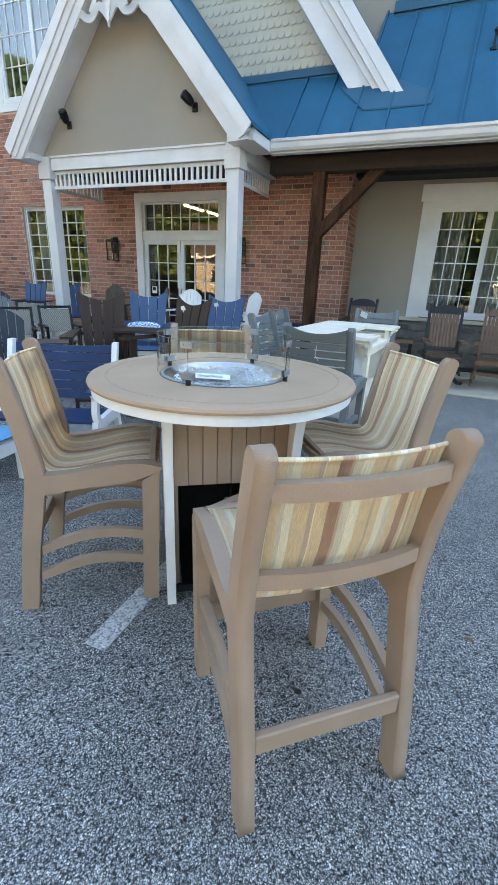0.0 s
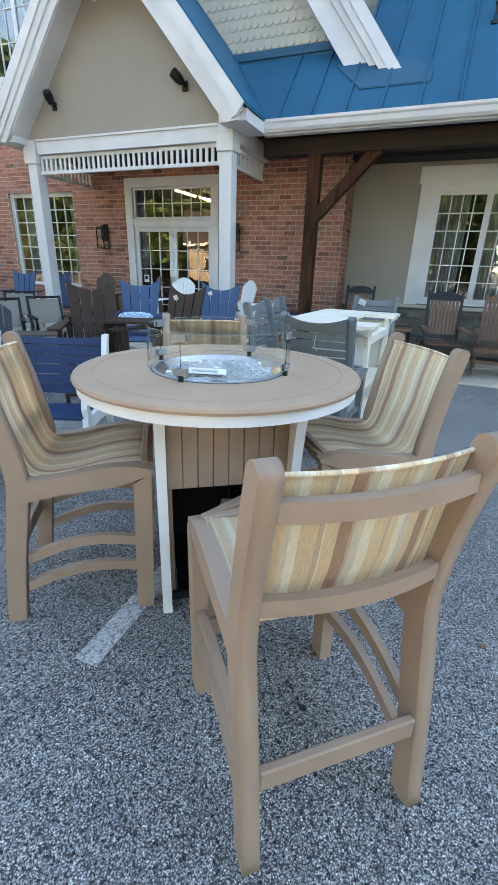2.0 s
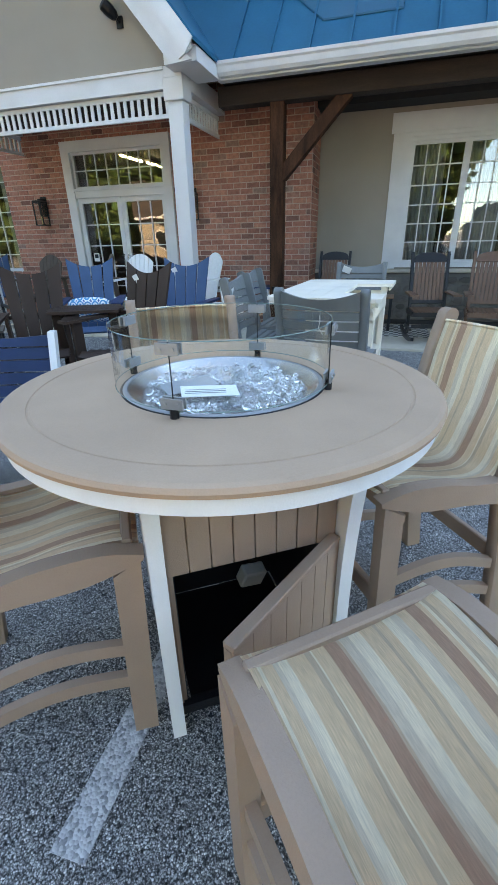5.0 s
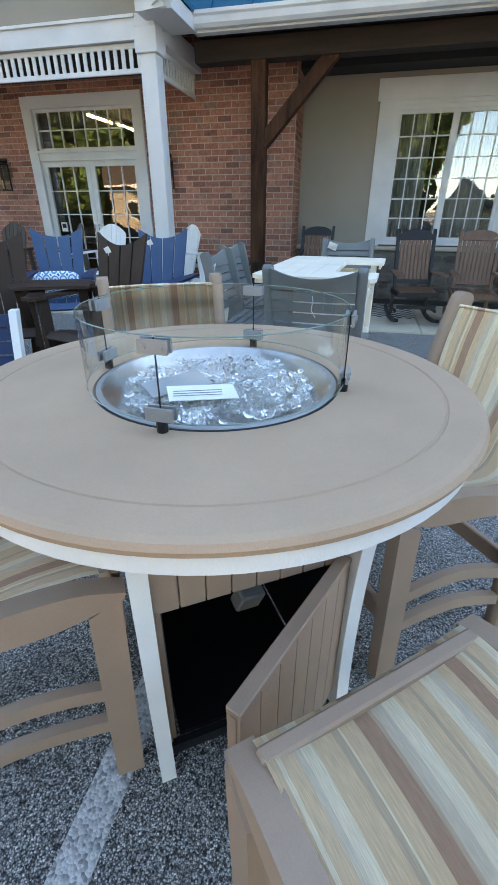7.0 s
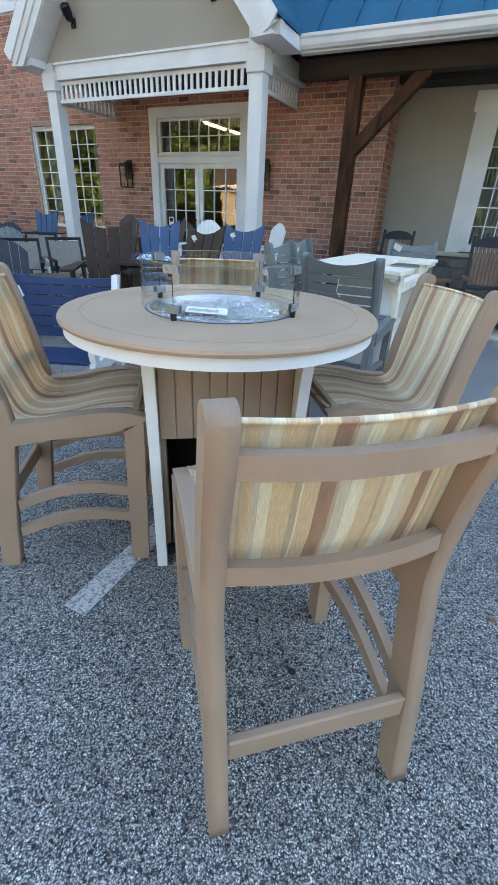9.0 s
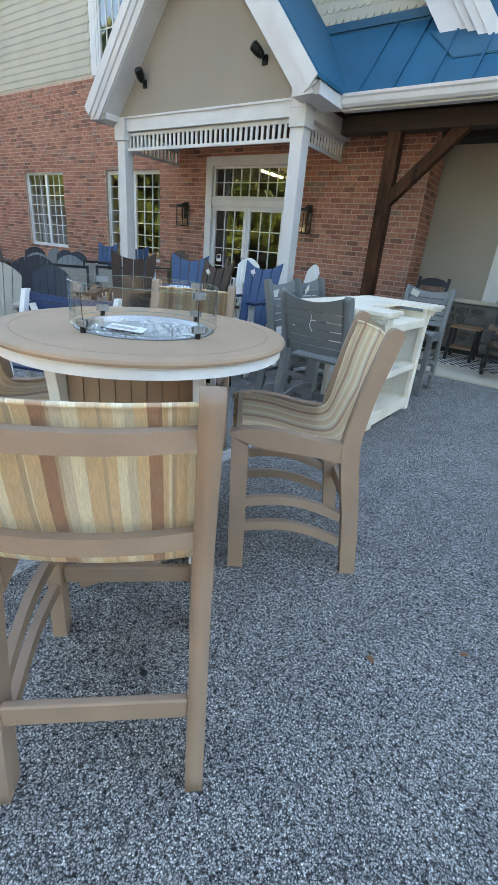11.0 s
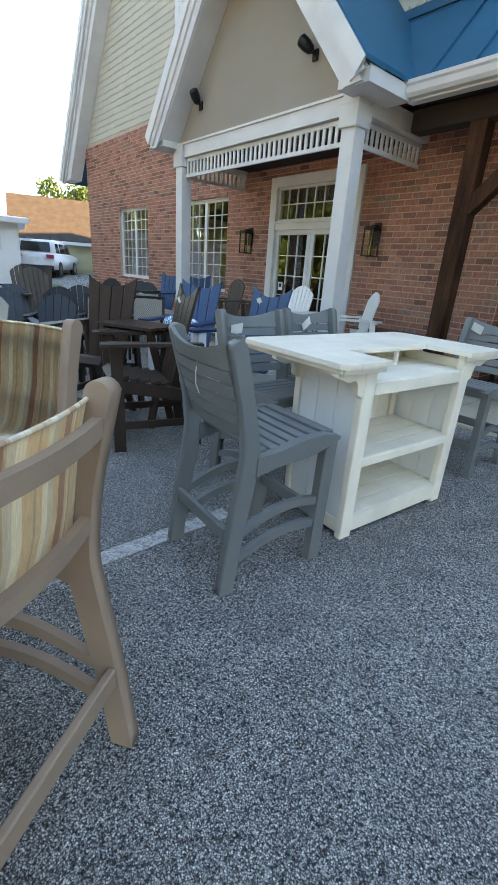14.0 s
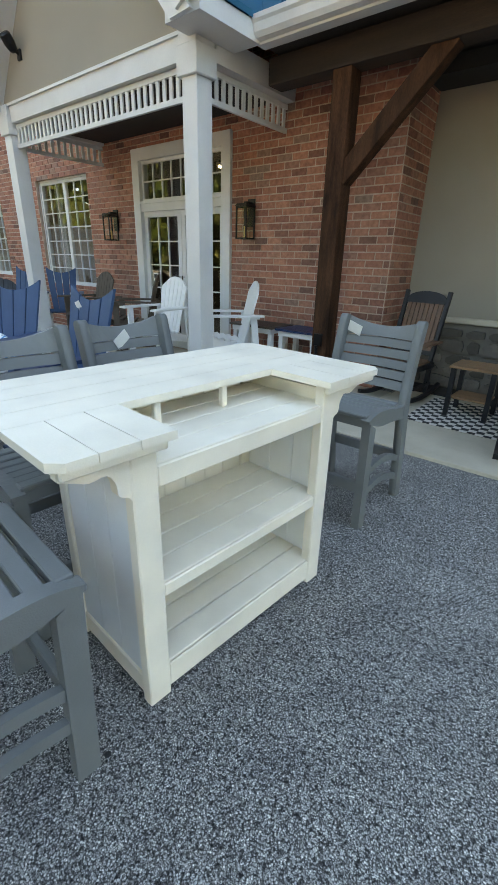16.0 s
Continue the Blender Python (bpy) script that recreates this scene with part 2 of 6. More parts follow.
def checker_mat(name, a, b, scale):
    m, n, l, p = nodes_of(name)
    co, c = n.new("ShaderNodeTexCoord"), n.new("ShaderNodeTexChecker")
    c.inputs[1].default_value, c.inputs[2].default_value, c.inputs[3].default_value = (*a, 1), (*b, 1), scale
    l.new(co.outputs["Object"], c.inputs[0])
    l.new(c.outputs[0], p.inputs["Base Color"])
    p.inputs["Roughness"].default_value = 0.85
    return m


def ring_pattern_mat():
    """Blue and white pillow cloth with interlaced rings."""
    m, n, l, p = nodes_of("ring_cloth")
    co, mp = n.new("ShaderNodeTexCoord"), n.new("ShaderNodeMapping")
    mp.inputs["Scale"].default_value = (13, 0, 13)
    l.new(co.outputs["Object"], mp.inputs[0])
    v = n.new("ShaderNodeTexVoronoi")
    v.inputs["Scale"].default_value, v.inputs["Randomness"].default_value = 1, 0.15
    l.new(mp.outputs[0], v.inputs["Vector"])
    r = ramp(n, [(0.0, (0.04, 0.2, 0.42)), (0.16, (0.75, 0.78, 0.78)), (0.34, (0.05, 0.28, 0.5)), (0.5, (0.75, 0.78, 0.78)), (0.62, (0.03, 0.09, 0.25))], "CONSTANT")
    l.new(v.outputs["Distance"], r.inputs[0])
    l.new(r.outputs[0], p.inputs["Base Color"])
    p.inputs["Roughness"].default_value = 0.9
    return m


def glow_mat(name, c, s):
    m, n, l, p = nodes_of(name)
    p.inputs["Emission Color"].default_value, p.inputs["Emission Strength"].default_value = (*c, 1), s
    p.inputs["Base Color"].default_value = (*c, 1)
    return m


ASPHALT, LINE = asphalt_mat(), paint_line_mat()
BRICK_ONE, BRICK_ALL = brick_mat("brick_piece", False), brick_mat("brick_joined", True)
MORTAR = surf("mortar", (0.52, 0.38, 0.3), 0.95, 0.15, 9, 160, 0.5)
TAN = surf("tan_poly_lumber", (0.36, 0.247, 0.18), 0.58, 0.07, 5, 240, 0.28, spec=0.28)
TABLE_TAN = surf("tan_poly_top", (0.435, 0.295, 0.203), 0.68, 0.07, 4, 260, 0.22, spec=0.18)
SLING = sling_mat()
WHITE = surf("white_poly_lumber", (0.78, 0.79, 0.78), 0.42, 0.04, 5, 220, 0.15, dirt=0.1)
IVORY = surf("weathered_white_poly", (0.9, 0.82, 0.69), 0.45, 0.05, 6, 220, 0.2, dirt=0.3)
GREY = surf("grey_poly_lumber", (0.17, 0.183, 0.183), 0.45, 0.08, 5, 220, 0.25, spec=0.28)
NAVY = surf("navy_poly_lumber", (0.012, 0.038, 0.105), 0.42, 0.12, 5, 220, 0.2, spec=0.28)
BLUE = surf("blue_poly_lumber", (0.035, 0.092, 0.19), 0.45, 0.1, 5, 220, 0.2, spec=0.28)
AQUA = surf("aqua_poly_lumber", (0.08, 0.36, 0.6), 0.42, 0.08, 5, 220, 0.2, spec=0.28)
BROWN = surf("brown_poly_lumber", (0.052, 0.034, 0.027), 0.45, 0.14, 5, 220, 0.25, stretch=(1, 1, 0.2), spec=0.12)
WALNUT = surf("weathered_wood_poly", (0.1, 0.078, 0.064), 0.5, 0.16, 5, 180, 0.25, stretch=(1, 1, 0.2), spec=0.15)
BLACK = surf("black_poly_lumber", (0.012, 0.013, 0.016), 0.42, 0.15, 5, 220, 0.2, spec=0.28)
SLATE = surf("slate_poly_lumber", (0.03, 0.04, 0.052), 0.45, 0.12, 5, 220, 0.2, spec=0.28)
MAHOG = surf("mahogany_slats", (0.16, 0.085, 0.055), 0.45, 0.15, 8, 180, 0.2, stretch=(3, 3, 0.3), spec=0.28)
TEAK = surf("teak_top", (0.26, 0.14, 0.075), 0.45, 0.2, 8, 150, 0.2, stretch=(0.4, 4, 1))
DOVE = surf("dove_grey_poly", (0.33, 0.31, 0.27), 0.45, 0.06, 5, 220, 0.2, spec=0.28)
WOVEN = checker_mat("woven_seat", (0.32, 0.29, 0.25), (0.16, 0.14, 0.12), 60)
MATS = checker_mat("checker_mat", (0.03, 0.03, 0.03), (0.6, 0.58, 0.54), 14)
PAPER = surf("white_tag", (0.82, 0.82, 0.8), 0.7, 0.03, 8, 100, 0)
TRIM = surf("white_painted_trim", (0.64, 0.645, 0.64), 0.5, 0.05, 3, 60, 0.1, dirt=0.22)
STUCCO = surf("taupe_stucco", (0.318, 0.283, 0.235), 0.9, 0.05, 1.2, 260, 0.5, dirt=0.12)
SCALLOP = surf("cream_shingle", (0.49, 0.455, 0.36), 0.7, 0.06, 2, 70, 0.15)
ROOF = surf("blue_metal_roof", (0.007, 0.108, 0.192), 0.55, 0.1, 1.5, 30, 0.05, dirt=0.2, spec=0.12)
ROOF_DK = surf("blue_metal_trim", (0.008, 0.095, 0.165), 0.5, 0.08, 1.5, 30, 0.05, spec=0.3)
TIMBER = surf("dark_stained_timber", (0.075, 0.033, 0.018), 0.85, 0.6, 4, 60, 0.7, stretch=(3, 3, 0.5), dirt=0.9, spec=0.15)
BEAMWOOD = surf("dark_stained_beam", (0.036, 0.021, 0.015), 0.85, 0.4, 3, 60, 0.6, stretch=(0.35, 4, 4), dirt=0.4)
SLAB = surf("concrete_slab", (0.5, 0.45, 0.36), 0.85, 0.12, 2.5, 180, 0.4, dirt=0.35)
STONE = surf("field_stone", (0.12, 0.108, 0.094), 0.8, 0.3, 9, 70, 0.7, rand=0.45)
STONE_JOINT = surf("stone_mortar", (0.15, 0.14, 0.125), 0.95, 0.12, 9, 120, 0.5)
METAL_BK = surf("black_metal", (0.009, 0.009, 0.01), 0.4, 0.2, 8, 80, 0.05, metal=0.4)
STEEL = surf("brushed_steel", (0.62, 0.62, 0.61), 0.2, 0.06, 6, 120, 0.03, metal=1.0)
BRASS = surf("lamp_brass", (0.5, 0.36, 0.16), 0.35, 0.1, 8, 80, 0.03, metal=1.0)
# near-black base colour stands for the lack of light inside the store
DARK_IN = surf("store_interior_shade", (0.025, 0.023, 0.021), 0.9, 0.2, 1, 20, 0)
CURTAIN = surf("pale_drape", (0.3, 0.3, 0.29), 0.9, 0.1, 3, 60, 0, stretch=(8, 8, 0.2))
WINDOW = pane_mat("window_glass", 0.16, (0.8, 0.84, 0.82))
CLEAR = pane_mat("guard_glass", 0.06, (0.95, 0.975, 0.965), 0.0)
EDGE_GLASS = surf("glass_cut_edge", (0.16, 0.24, 0.22), 0.15, 0.05, 8, 80, 0)
PILLOW = ring_pattern_mat()
LEAF = surf("leaf_green", (0.062, 0.115, 0.022), 0.55, 0.35, 0.8, 6, 0)
BARK = surf("bark", (0.09, 0.07, 0.05), 0.9, 0.3, 5, 40, 0.6)
SIDING_W = surf("white_house_siding", (0.72, 0.73, 0.74), 0.6, 0.04, 1, 30, 0.1)
SHINGLE = surf("brown_roof_shingle", (0.055, 0.042, 0.034), 0.9, 0.25, 3, 25, 0.4)
GARAGE = surf("cream_garage_door", (0.5, 0.43, 0.26), 0.6, 0.05, 1, 30, 0.1)
CAR_WHITE = surf("white_car_paint", (0.72, 0.72, 0.72), 0.2, 0.02, 1, 30, 0)
CAR_GREEN = surf("grey_green_car_paint", (0.18, 0.2, 0.13), 0.25, 0.03, 1, 30, 0)
TYRE = surf("tyre_rubber", (0.02, 0.02, 0.02), 0.8, 0.1, 8, 80, 0.1)
CAR_GLASS = surf("dark_car_glass", (0.015, 0.018, 0.02), 0.06, 0.05, 2, 20, 0)
RED_LENS = surf("red_lamp_lens", (0.4, 0.02, 0.02), 0.2, 0.05, 8, 80, 0)
GRASS = surf("lawn_grass", (0.08, 0.13, 0.035), 0.9, 0.3, 2, 40, 0.5)
CLIP = surf("satin_steel", (0.3, 0.31, 0.32), 0.5, 0.06, 6, 120, 0.03, metal=0.35)
LEAFLET = surf("grey_leaflet", (0.34, 0.36, 0.37), 0.7, 0.1, 8, 100, 0)
DRY_LEAF = surf("dry_leaf", (0.28, 0.13, 0.06), 0.8, 0.3, 60, 200, 0.3)
TUBE = glow_mat("lit_tube", (1.0, 0.85, 0.5), 9.0)
CORD = surf("white_cord", (0.75, 0.74, 0.7), 0.7, 0.03, 8, 80, 0)


def crystal_mat():
    m, n, l, p = nodes_of("clear_fire_glass")
    p.inputs["Base Color"].default_value = (0.96, 0.98, 0.99, 1)
    p.inputs["Roughness"].default_value = 0.0
    p.inputs["Transmission Weight"].default_value = 0.92
    p.inputs["IOR"].default_value = 1.5
    return m


CRYSTAL = crystal_mat()


# ---- mesh helpers ----
def box(bm, c, s, rot=None):
    """A box with centre c and sizes s, turned by rot."""
    vs = bmesh.ops.create_cube(bm, size=1)["verts"]
    m = Matrix.Translation(c) @ (rot.to_4x4() if rot else Matrix.Identity(4)) @ Matrix.Diagonal((*s, 1))
    bmesh.ops.transform(bm, matrix=m, verts=vs)
    return vs


def span(bm, a, b):
    """A box from corner a to corner b."""
    return box(bm, [(p + q) / 2 for p, q in zip(a, b)], [abs(q - p) for p, q in zip(a, b)])


def beam(bm, a, b, w, h, up=(0, 0, 1)):
    """A straight bar of section w by h from a to b."""
    a, b = Vector(a), Vector(b)
    d = (b - a).normalized()
    x = d.cross(Vector(up)).normalized()
    z = x.cross(d)
    rot = Matrix((x, d, z)).transposed()
    return box(bm, (a + b) / 2, (w, (b - a).length, h), rot)


def prism(bm, pts, axis, lo, hi):
    """A flat outline pts swept along an axis ('x', 'y' or 'z') from lo to hi."""
    def put(p, q, h):
        return {"x": (h, p, q), "y": (p, h, q), "z": (p, q, h)}[axis]
    a = [bm.verts.new(put(p, q, lo)) for p, q in pts]
    b = [bm.verts.new(put(p, q, hi)) for p, q in pts]
    n = len(pts)
    bm.faces.new(a)
    bm.faces.new(b[::-1])
    for i in range(n):
        bm.faces.new((a[i], b[i], b[(i + 1) % n], a[(i + 1) % n]))
    return a + b


def ribbon(front, back):
    """Outline of a curved board from its two long edges."""
    return list(front) + list(back)[::-1]


def tube(bm, a, b, r, n=10, r2=None):
    a, b = Vector(a), Vector(b)
    q = (b - a).to_track_quat("Z", "Y").to_matrix().to_4x4()
    bmesh.ops.create_cone(bm, cap_ends=True, segments=n, radius1=r, radius2=r if r2 is None else r2, depth=(b - a).length, matrix=Matrix.Translation((a + b) / 2) @ q)


def ring(bm, c, r_in, r_out, z0, z1, n=48):
    """A flat ring."""
    rows = []
    for r, z in ((r_in, z0), (r_out, z0), (r_out, z1), (r_in, z1)):
        rows.append([bm.verts.new((c[0] + r * math.cos(2 * math.pi * i / n), c[1] + r * math.sin(2 * math.pi * i / n), z)) for i in range(n)])
    for k in range(4):
        for i in range(n):
            bm.faces.new((rows[k][i], rows[k][(i + 1) % n], rows[(k + 1) % 4][(i + 1) % n], rows[(k + 1) % 4][i]))


def lathe(bm, prof, n=32, c=(0, 0)):
    rows = [[bm.verts.new((c[0] + r * math.cos(2 * math.pi * i / n), c[1] + r * math.sin(2 * math.pi * i / n), z)) for i in range(n)] for r, z in prof]
    for a, b in zip(rows, rows[1:]):
        for i in range(n):
            bm.faces.new((a[i], a[(i + 1) % n], b[(i + 1) % n], b[i]))
    return rows


def soften(bm, w=0.005, seg=2, clamp=True):
    es = [e for e in bm.edges if len(e.link_faces) == 2 and e.calc_face_angle(0) > 0.6]
    bmesh.ops.bevel(bm, geom=es, offset=w, segments=seg, affect="EDGES", profile=0.6, clamp_overlap=clamp)


def mesh_of(name, bm, mat, smooth=False):
    bmesh.ops.recalc_face_normals(bm, faces=bm.faces)
    me = bpy.data.meshes.new(name)
    bm.to_mesh(me)
    bm.free()
    me.materials.append(mat)
    if smooth:
        for f in me.polygons:
            f.use_smooth = True
    return me


def part(name, bm, mat, parent, label="", smooth=False, m=None):
    ob = new(name, mesh_of(name, bm, mat, smooth))
    ob.parent = parent
    if m is not None:
        ob.matrix_local = m
    return tagged(ob, label)


def thing(name, label, category, group="", m=None):
    ob = new(name)
    ob.empty_display_size = 0.1
    if m is not None:
        ob.matrix_basis = m
    return tagged(ob, label, category, group)


def single(name, bm, mat, label, category="", group="", kind="", m=None, smooth=False):
    ob = new(name, mesh_of(name, bm, mat, smooth))
    if m is not None:
        ob.matrix_basis = m
    return tagged(ob, label, category, group, kind)


def at(x, y, deg, z=0.0):
    """Pose of a thing on the ground whose front (+y) is turned by deg."""
    return pose(x, y, z, 0, 0, deg)


def facing(dx, dy):
    return math.degrees(math.atan2(dy, dx)) - 90


def lerp(a, b, t):
    return a + (b - a) * t


def curve_pts(pts, n=8):
    """Smooth points through a few control points."""
    out = []
    p = [pts[0]] + list(pts) + [pts[-1]]
    for i in range(1, len(p) - 2):
        for k in range(n):
            t = k / n
            out.append(tuple(0.5 * (2 * b + (c - a) * t + (2 * a - 5 * b + 4 * c - d) * t * t + (3 * b - a - 3 * c + d) * t ** 3) for a, b, c, d in zip(p[i - 1], p[i], p[i + 1], p[i + 2])))
    out.append(tuple(pts[-1]))
    return out

# ---- ground ----
def ground_z(x, y):
    """Level lot, rising gently towards the neighbouring houses."""
    d = (-0.74 * x + 0.67 * y) - 11
    side = max(0.0, min(1.0, (-x - 6) / 6))
    return 0.036 * max(0.0, min(d, 30)) * side


bm = bmesh.new()
N = 90
def gpos(i):
    k = (i / N) * 2 - 1
    return (abs(k) ** 3) * 1500 * (1 if k > 0 else -1) + k * 40
gv = [[bm.verts.new((gpos(i), gpos(j), ground_z(gpos(i), gpos(j)))) for i in range(N + 1)] for j in range(N + 1)]
for j in range(N):
    for i in range(N):
        bm.faces.new((gv[j][i], gv[j][i + 1], gv[j + 1][i + 1], gv[j + 1][i]))
single("ground", bm, ASPHALT, "grey asphalt parking lot with exposed aggregate", "ground", kind="structure", smooth=True)


def line_strip(a, b, w, label):
    bm = bmesh.new()
    beam(bm, (*a, 0.002), (*b, 0.002), w, 0.004)
    single("parking_line", bm, LINE, label, "road marking", "parking lines")


line_strip((-0.565, 1.42), (0.36, 4.0), 0.105, "worn white painted parking line on the asphalt")

# ---- building: local axes u along the front, v into it ----
TH = radians(-20.8)
BLD = Matrix.Translation((-0.669, 7.937, 0)) @ Matrix.Rotation(TH, 4, "Z")
W = 1.62      # brick front
SW = 2.35     # stucco front of the right wing
ROOF_V0, ROOF_Z0, ROOF_K = 0.5, 3.58, 1.07


def setting(name, bm, mat, label, category="", smooth=False):
    return single(name, bm, mat, label, category, kind="structure", m=BLD, smooth=smooth)


def wall_with_holes(bm, u0, u1, z0, z1, va, vb, holes):
    """A wall slab between va and vb, with openings (u0, u1, z0, z1)."""
    us = sorted({u0, u1, *[h[0] for h in holes], *[h[1] for h in holes]})
    for a, b in zip(us, us[1:]):
        mid = (a + b) / 2
        zs = [z0]
        for h in sorted(h for h in holes if h[0] < mid < h[1]):
            zs += [h[2], h[3]]
        zs.append(z1)
        for c, d in zip(zs[::2], zs[1::2]):
            if d - c > 1e-4:
                span(bm, (a, va, c), (b, vb, d))


DOOR = (-2.94, -0.75, 0.04, 3.12)
WIN1 = (-6.32, -4.38, 0.92, 2.93)
WIN2 = (-10.0, -8.12, 1.02, 2.95)
UPWIN = (-6.62, -4.15, 4.85, 7.4)
COURSE, BLEN, JOINT = 0.086, 0.228, 0.015


def courses(u0, u1, z0, z1, holes):
    """Running bond: (u start, u end, z) of each brick clear of the openings."""
    out, k, z = [], 0, z0
    while z + COURSE <= z1 + 1e-6:
        u = u0 - (BLEN / 2 if k % 2 else 0)
        while u < u1:
            segs = [(max(u, u0), min(u + BLEN, u1))]
            for h in holes:
                if h[2] < z + COURSE * 0.6 and z + COURSE * 0.4 < h[3]:
                    nxt = []
                    for a, b in segs:
                        if a < h[0]:
                            nxt.append((a, min(b, h[0])))
                        if b > h[1]:
                            nxt.append((max(a, h[1]), b))
                    segs = nxt
            out += [(a, b, z) for a, b in segs if b - a > 0.04]
            u += BLEN
        z += COURSE
        k += 1
    return out


def brick_faces(a, b, z, v, depth=0.007):
    p = [(a + JOINT / 2, z + JOINT / 2), (b - JOINT / 2, z + JOINT / 2), (b - JOINT / 2, z + COURSE - JOINT / 2), (a + JOINT / 2, z + COURSE - JOINT / 2)]
    j = 0.0025
    vs = [(x + random.uniform(-j, j), v - depth + random.uniform(-0.002, 0.002), y + random.uniform(-j, j)) for x, y in p] + [(x, v + 0.002, y) for x, y in p]
    return vs, [(0, 1, 2, 3), (0, 4, 5, 1), (1, 5, 6, 2), (2, 6, 7, 3), (3, 7, 4, 0)]


def joined(name, pieces, mat, parent, m=None):
    vs, fs = [], []
    for v, f in pieces:
        fs += [tuple(i + len(vs) for i in q) for q in f]
        vs += v
    me = bpy.data.meshes.new(name)
    me.from_pydata(vs, [], fs)
    me.materials.append(mat)
    ob = new(name, me)
    ob.parent = parent
    if m is not None:
        ob.matrix_local = m
    return tagged(ob, kind="stuff")


# brick front wall
bm = bmesh.new()
wall_with_holes(bm, -12.4, 1.7, 0, 4.87, W, W + 0.25, [DOOR, WIN1, WIN2])
span(bm, (1.45, W + 0.25, 0), (1.7, SW, 3.6))
wall_front = setting("wall_front", bm, MORTAR, "red brick storefront wall with pale mortar joints", "brick wall")
near, rest = [], []
for a, b, z in courses(-12.4, 1.7, 0.0, 4.87, [DOOR, WIN1, WIN2]):
    (near if -0.7 < a and 0.72 < z < 3.0 and b < 1.72 else rest).append((a, b, z))
joined("brickwork", [brick_faces(a, b, z, W) for a, b, z in rest], BRICK_ALL, wall_front)
# side of the brick pier
PIER = Matrix.Translation((1.7, W, 0)) @ Matrix.Rotation(radians(90), 4, "Z")
joined("pier_brickwork", [brick_faces(a, b, z, 0) for a, b, z in courses(0.0, SW - W, 0, 3.6, [])], BRICK_ALL, wall_front, PIER)

# far side of the building and interior shell
bm = bmesh.new()
span(bm, (-12.4, W + 0.25, 0), (-12.15, 18, 4.87))
span(bm, (-12.4, 17.8, 0), (30, 18, 8))
span(bm, (29.8, SW + 0.25, 0), (30, 17.8, 8))
setting("wall_rear", bm, MORTAR, "plain brick side and rear walls", "wall")
# shell behind the glass, its indoor shade put into the colour
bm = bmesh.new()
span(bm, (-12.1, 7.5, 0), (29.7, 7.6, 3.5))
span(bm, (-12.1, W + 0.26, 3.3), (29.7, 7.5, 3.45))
setting("wall_inside", bm, DARK_IN, "interior wall and ceiling coloured near black for the unlit shop, seen through glass", "wall")
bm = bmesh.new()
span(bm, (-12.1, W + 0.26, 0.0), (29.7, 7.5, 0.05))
setting("floor_inside", bm, DARK_IN, "shop floor coloured near black for the unlit store", "floor")

# upper gable with scalloped shingles
GA_U, GA_Z, GA_K, GA_TIP = -5.54, 3.98, 1.31, 8.19
def gable_z(u):
    return GA_Z + GA_K * (GA_TIP - abs(u - GA_U))
bm = bmesh.new()
prism(bm, [(-12.4, 4.87), (UPWIN[0], 4.87), (UPWIN[0], gable_z(UPWIN[0]) - 0.2), (-12.4, gable_z(-12.4) - 0.2)], "y", W + 0.02, W + 0.25)
prism(bm, [(UPWIN[0], UPWIN[3]), (UPWIN[1], UPWIN[3]), (UPWIN[1], gable_z(UPWIN[1]) - 0.2), (GA_U, gable_z(GA_U) - 0.2), (UPWIN[0], gable_z(UPWIN[0]) - 0.2)], "y", W + 0.02, W + 0.25)
prism(bm, [(UPWIN[1], 4.87), (1.75, 4.87), (1.75, gable_z(1.75) - 0.2), (UPWIN[1], gable_z(UPWIN[1]) - 0.2)], "y", W + 0.02, W + 0.25)
gable_wall = setting("wall_gable", bm, SCALLOP, "cream gable wall clad in scalloped shingles", "shingle wall")


def scale_tile(u, z, w, h, v, drop):
    """One round-ended shingle, tilted out at its foot."""
    n = 6
    arc = [(u + w / 2 - w / 2 * math.cos(math.pi * i / n), z - drop * math.sin(math.pi * i / n)) for i in range(n + 1)]
    top = [(u + w, z + h), (u, z + h)]
    pts = arc + top
    vs = [(p, v - (0.016 if i <= n else 0.003), q) for i, (p, q) in enumerate(pts)] + [(p, v + 0.004, q) for p, q in arc]
    k = len(pts)
    fs = [tuple(range(k))] + [(i + 1, i, k + i, k + i + 1) for i in range(n)]
    return vs, fs


tiles = []
ROW = 0.155
for k in range(60):
    z = 4.9 + k * ROW
    for i in range(110):
        u = -12.4 + i * 0.13 + (0.065 if k % 2 else 0)
        if u + 0.13 > 1.7 or (UPWIN[0] - 0.13 < u < UPWIN[1] and UPWIN[2] - 0.15 < z < UPWIN[3]):
            continue
        if z + 0.3 > gable_z(u + 0.06) or z > 9.5:
            continue
        tiles.append(scale_tile(u, z + 0.05, 0.128, ROW * 0.95, W + 0.02, 0.05))
joined("scalloped_shingles", tiles, SCALLOP, gable_wall)

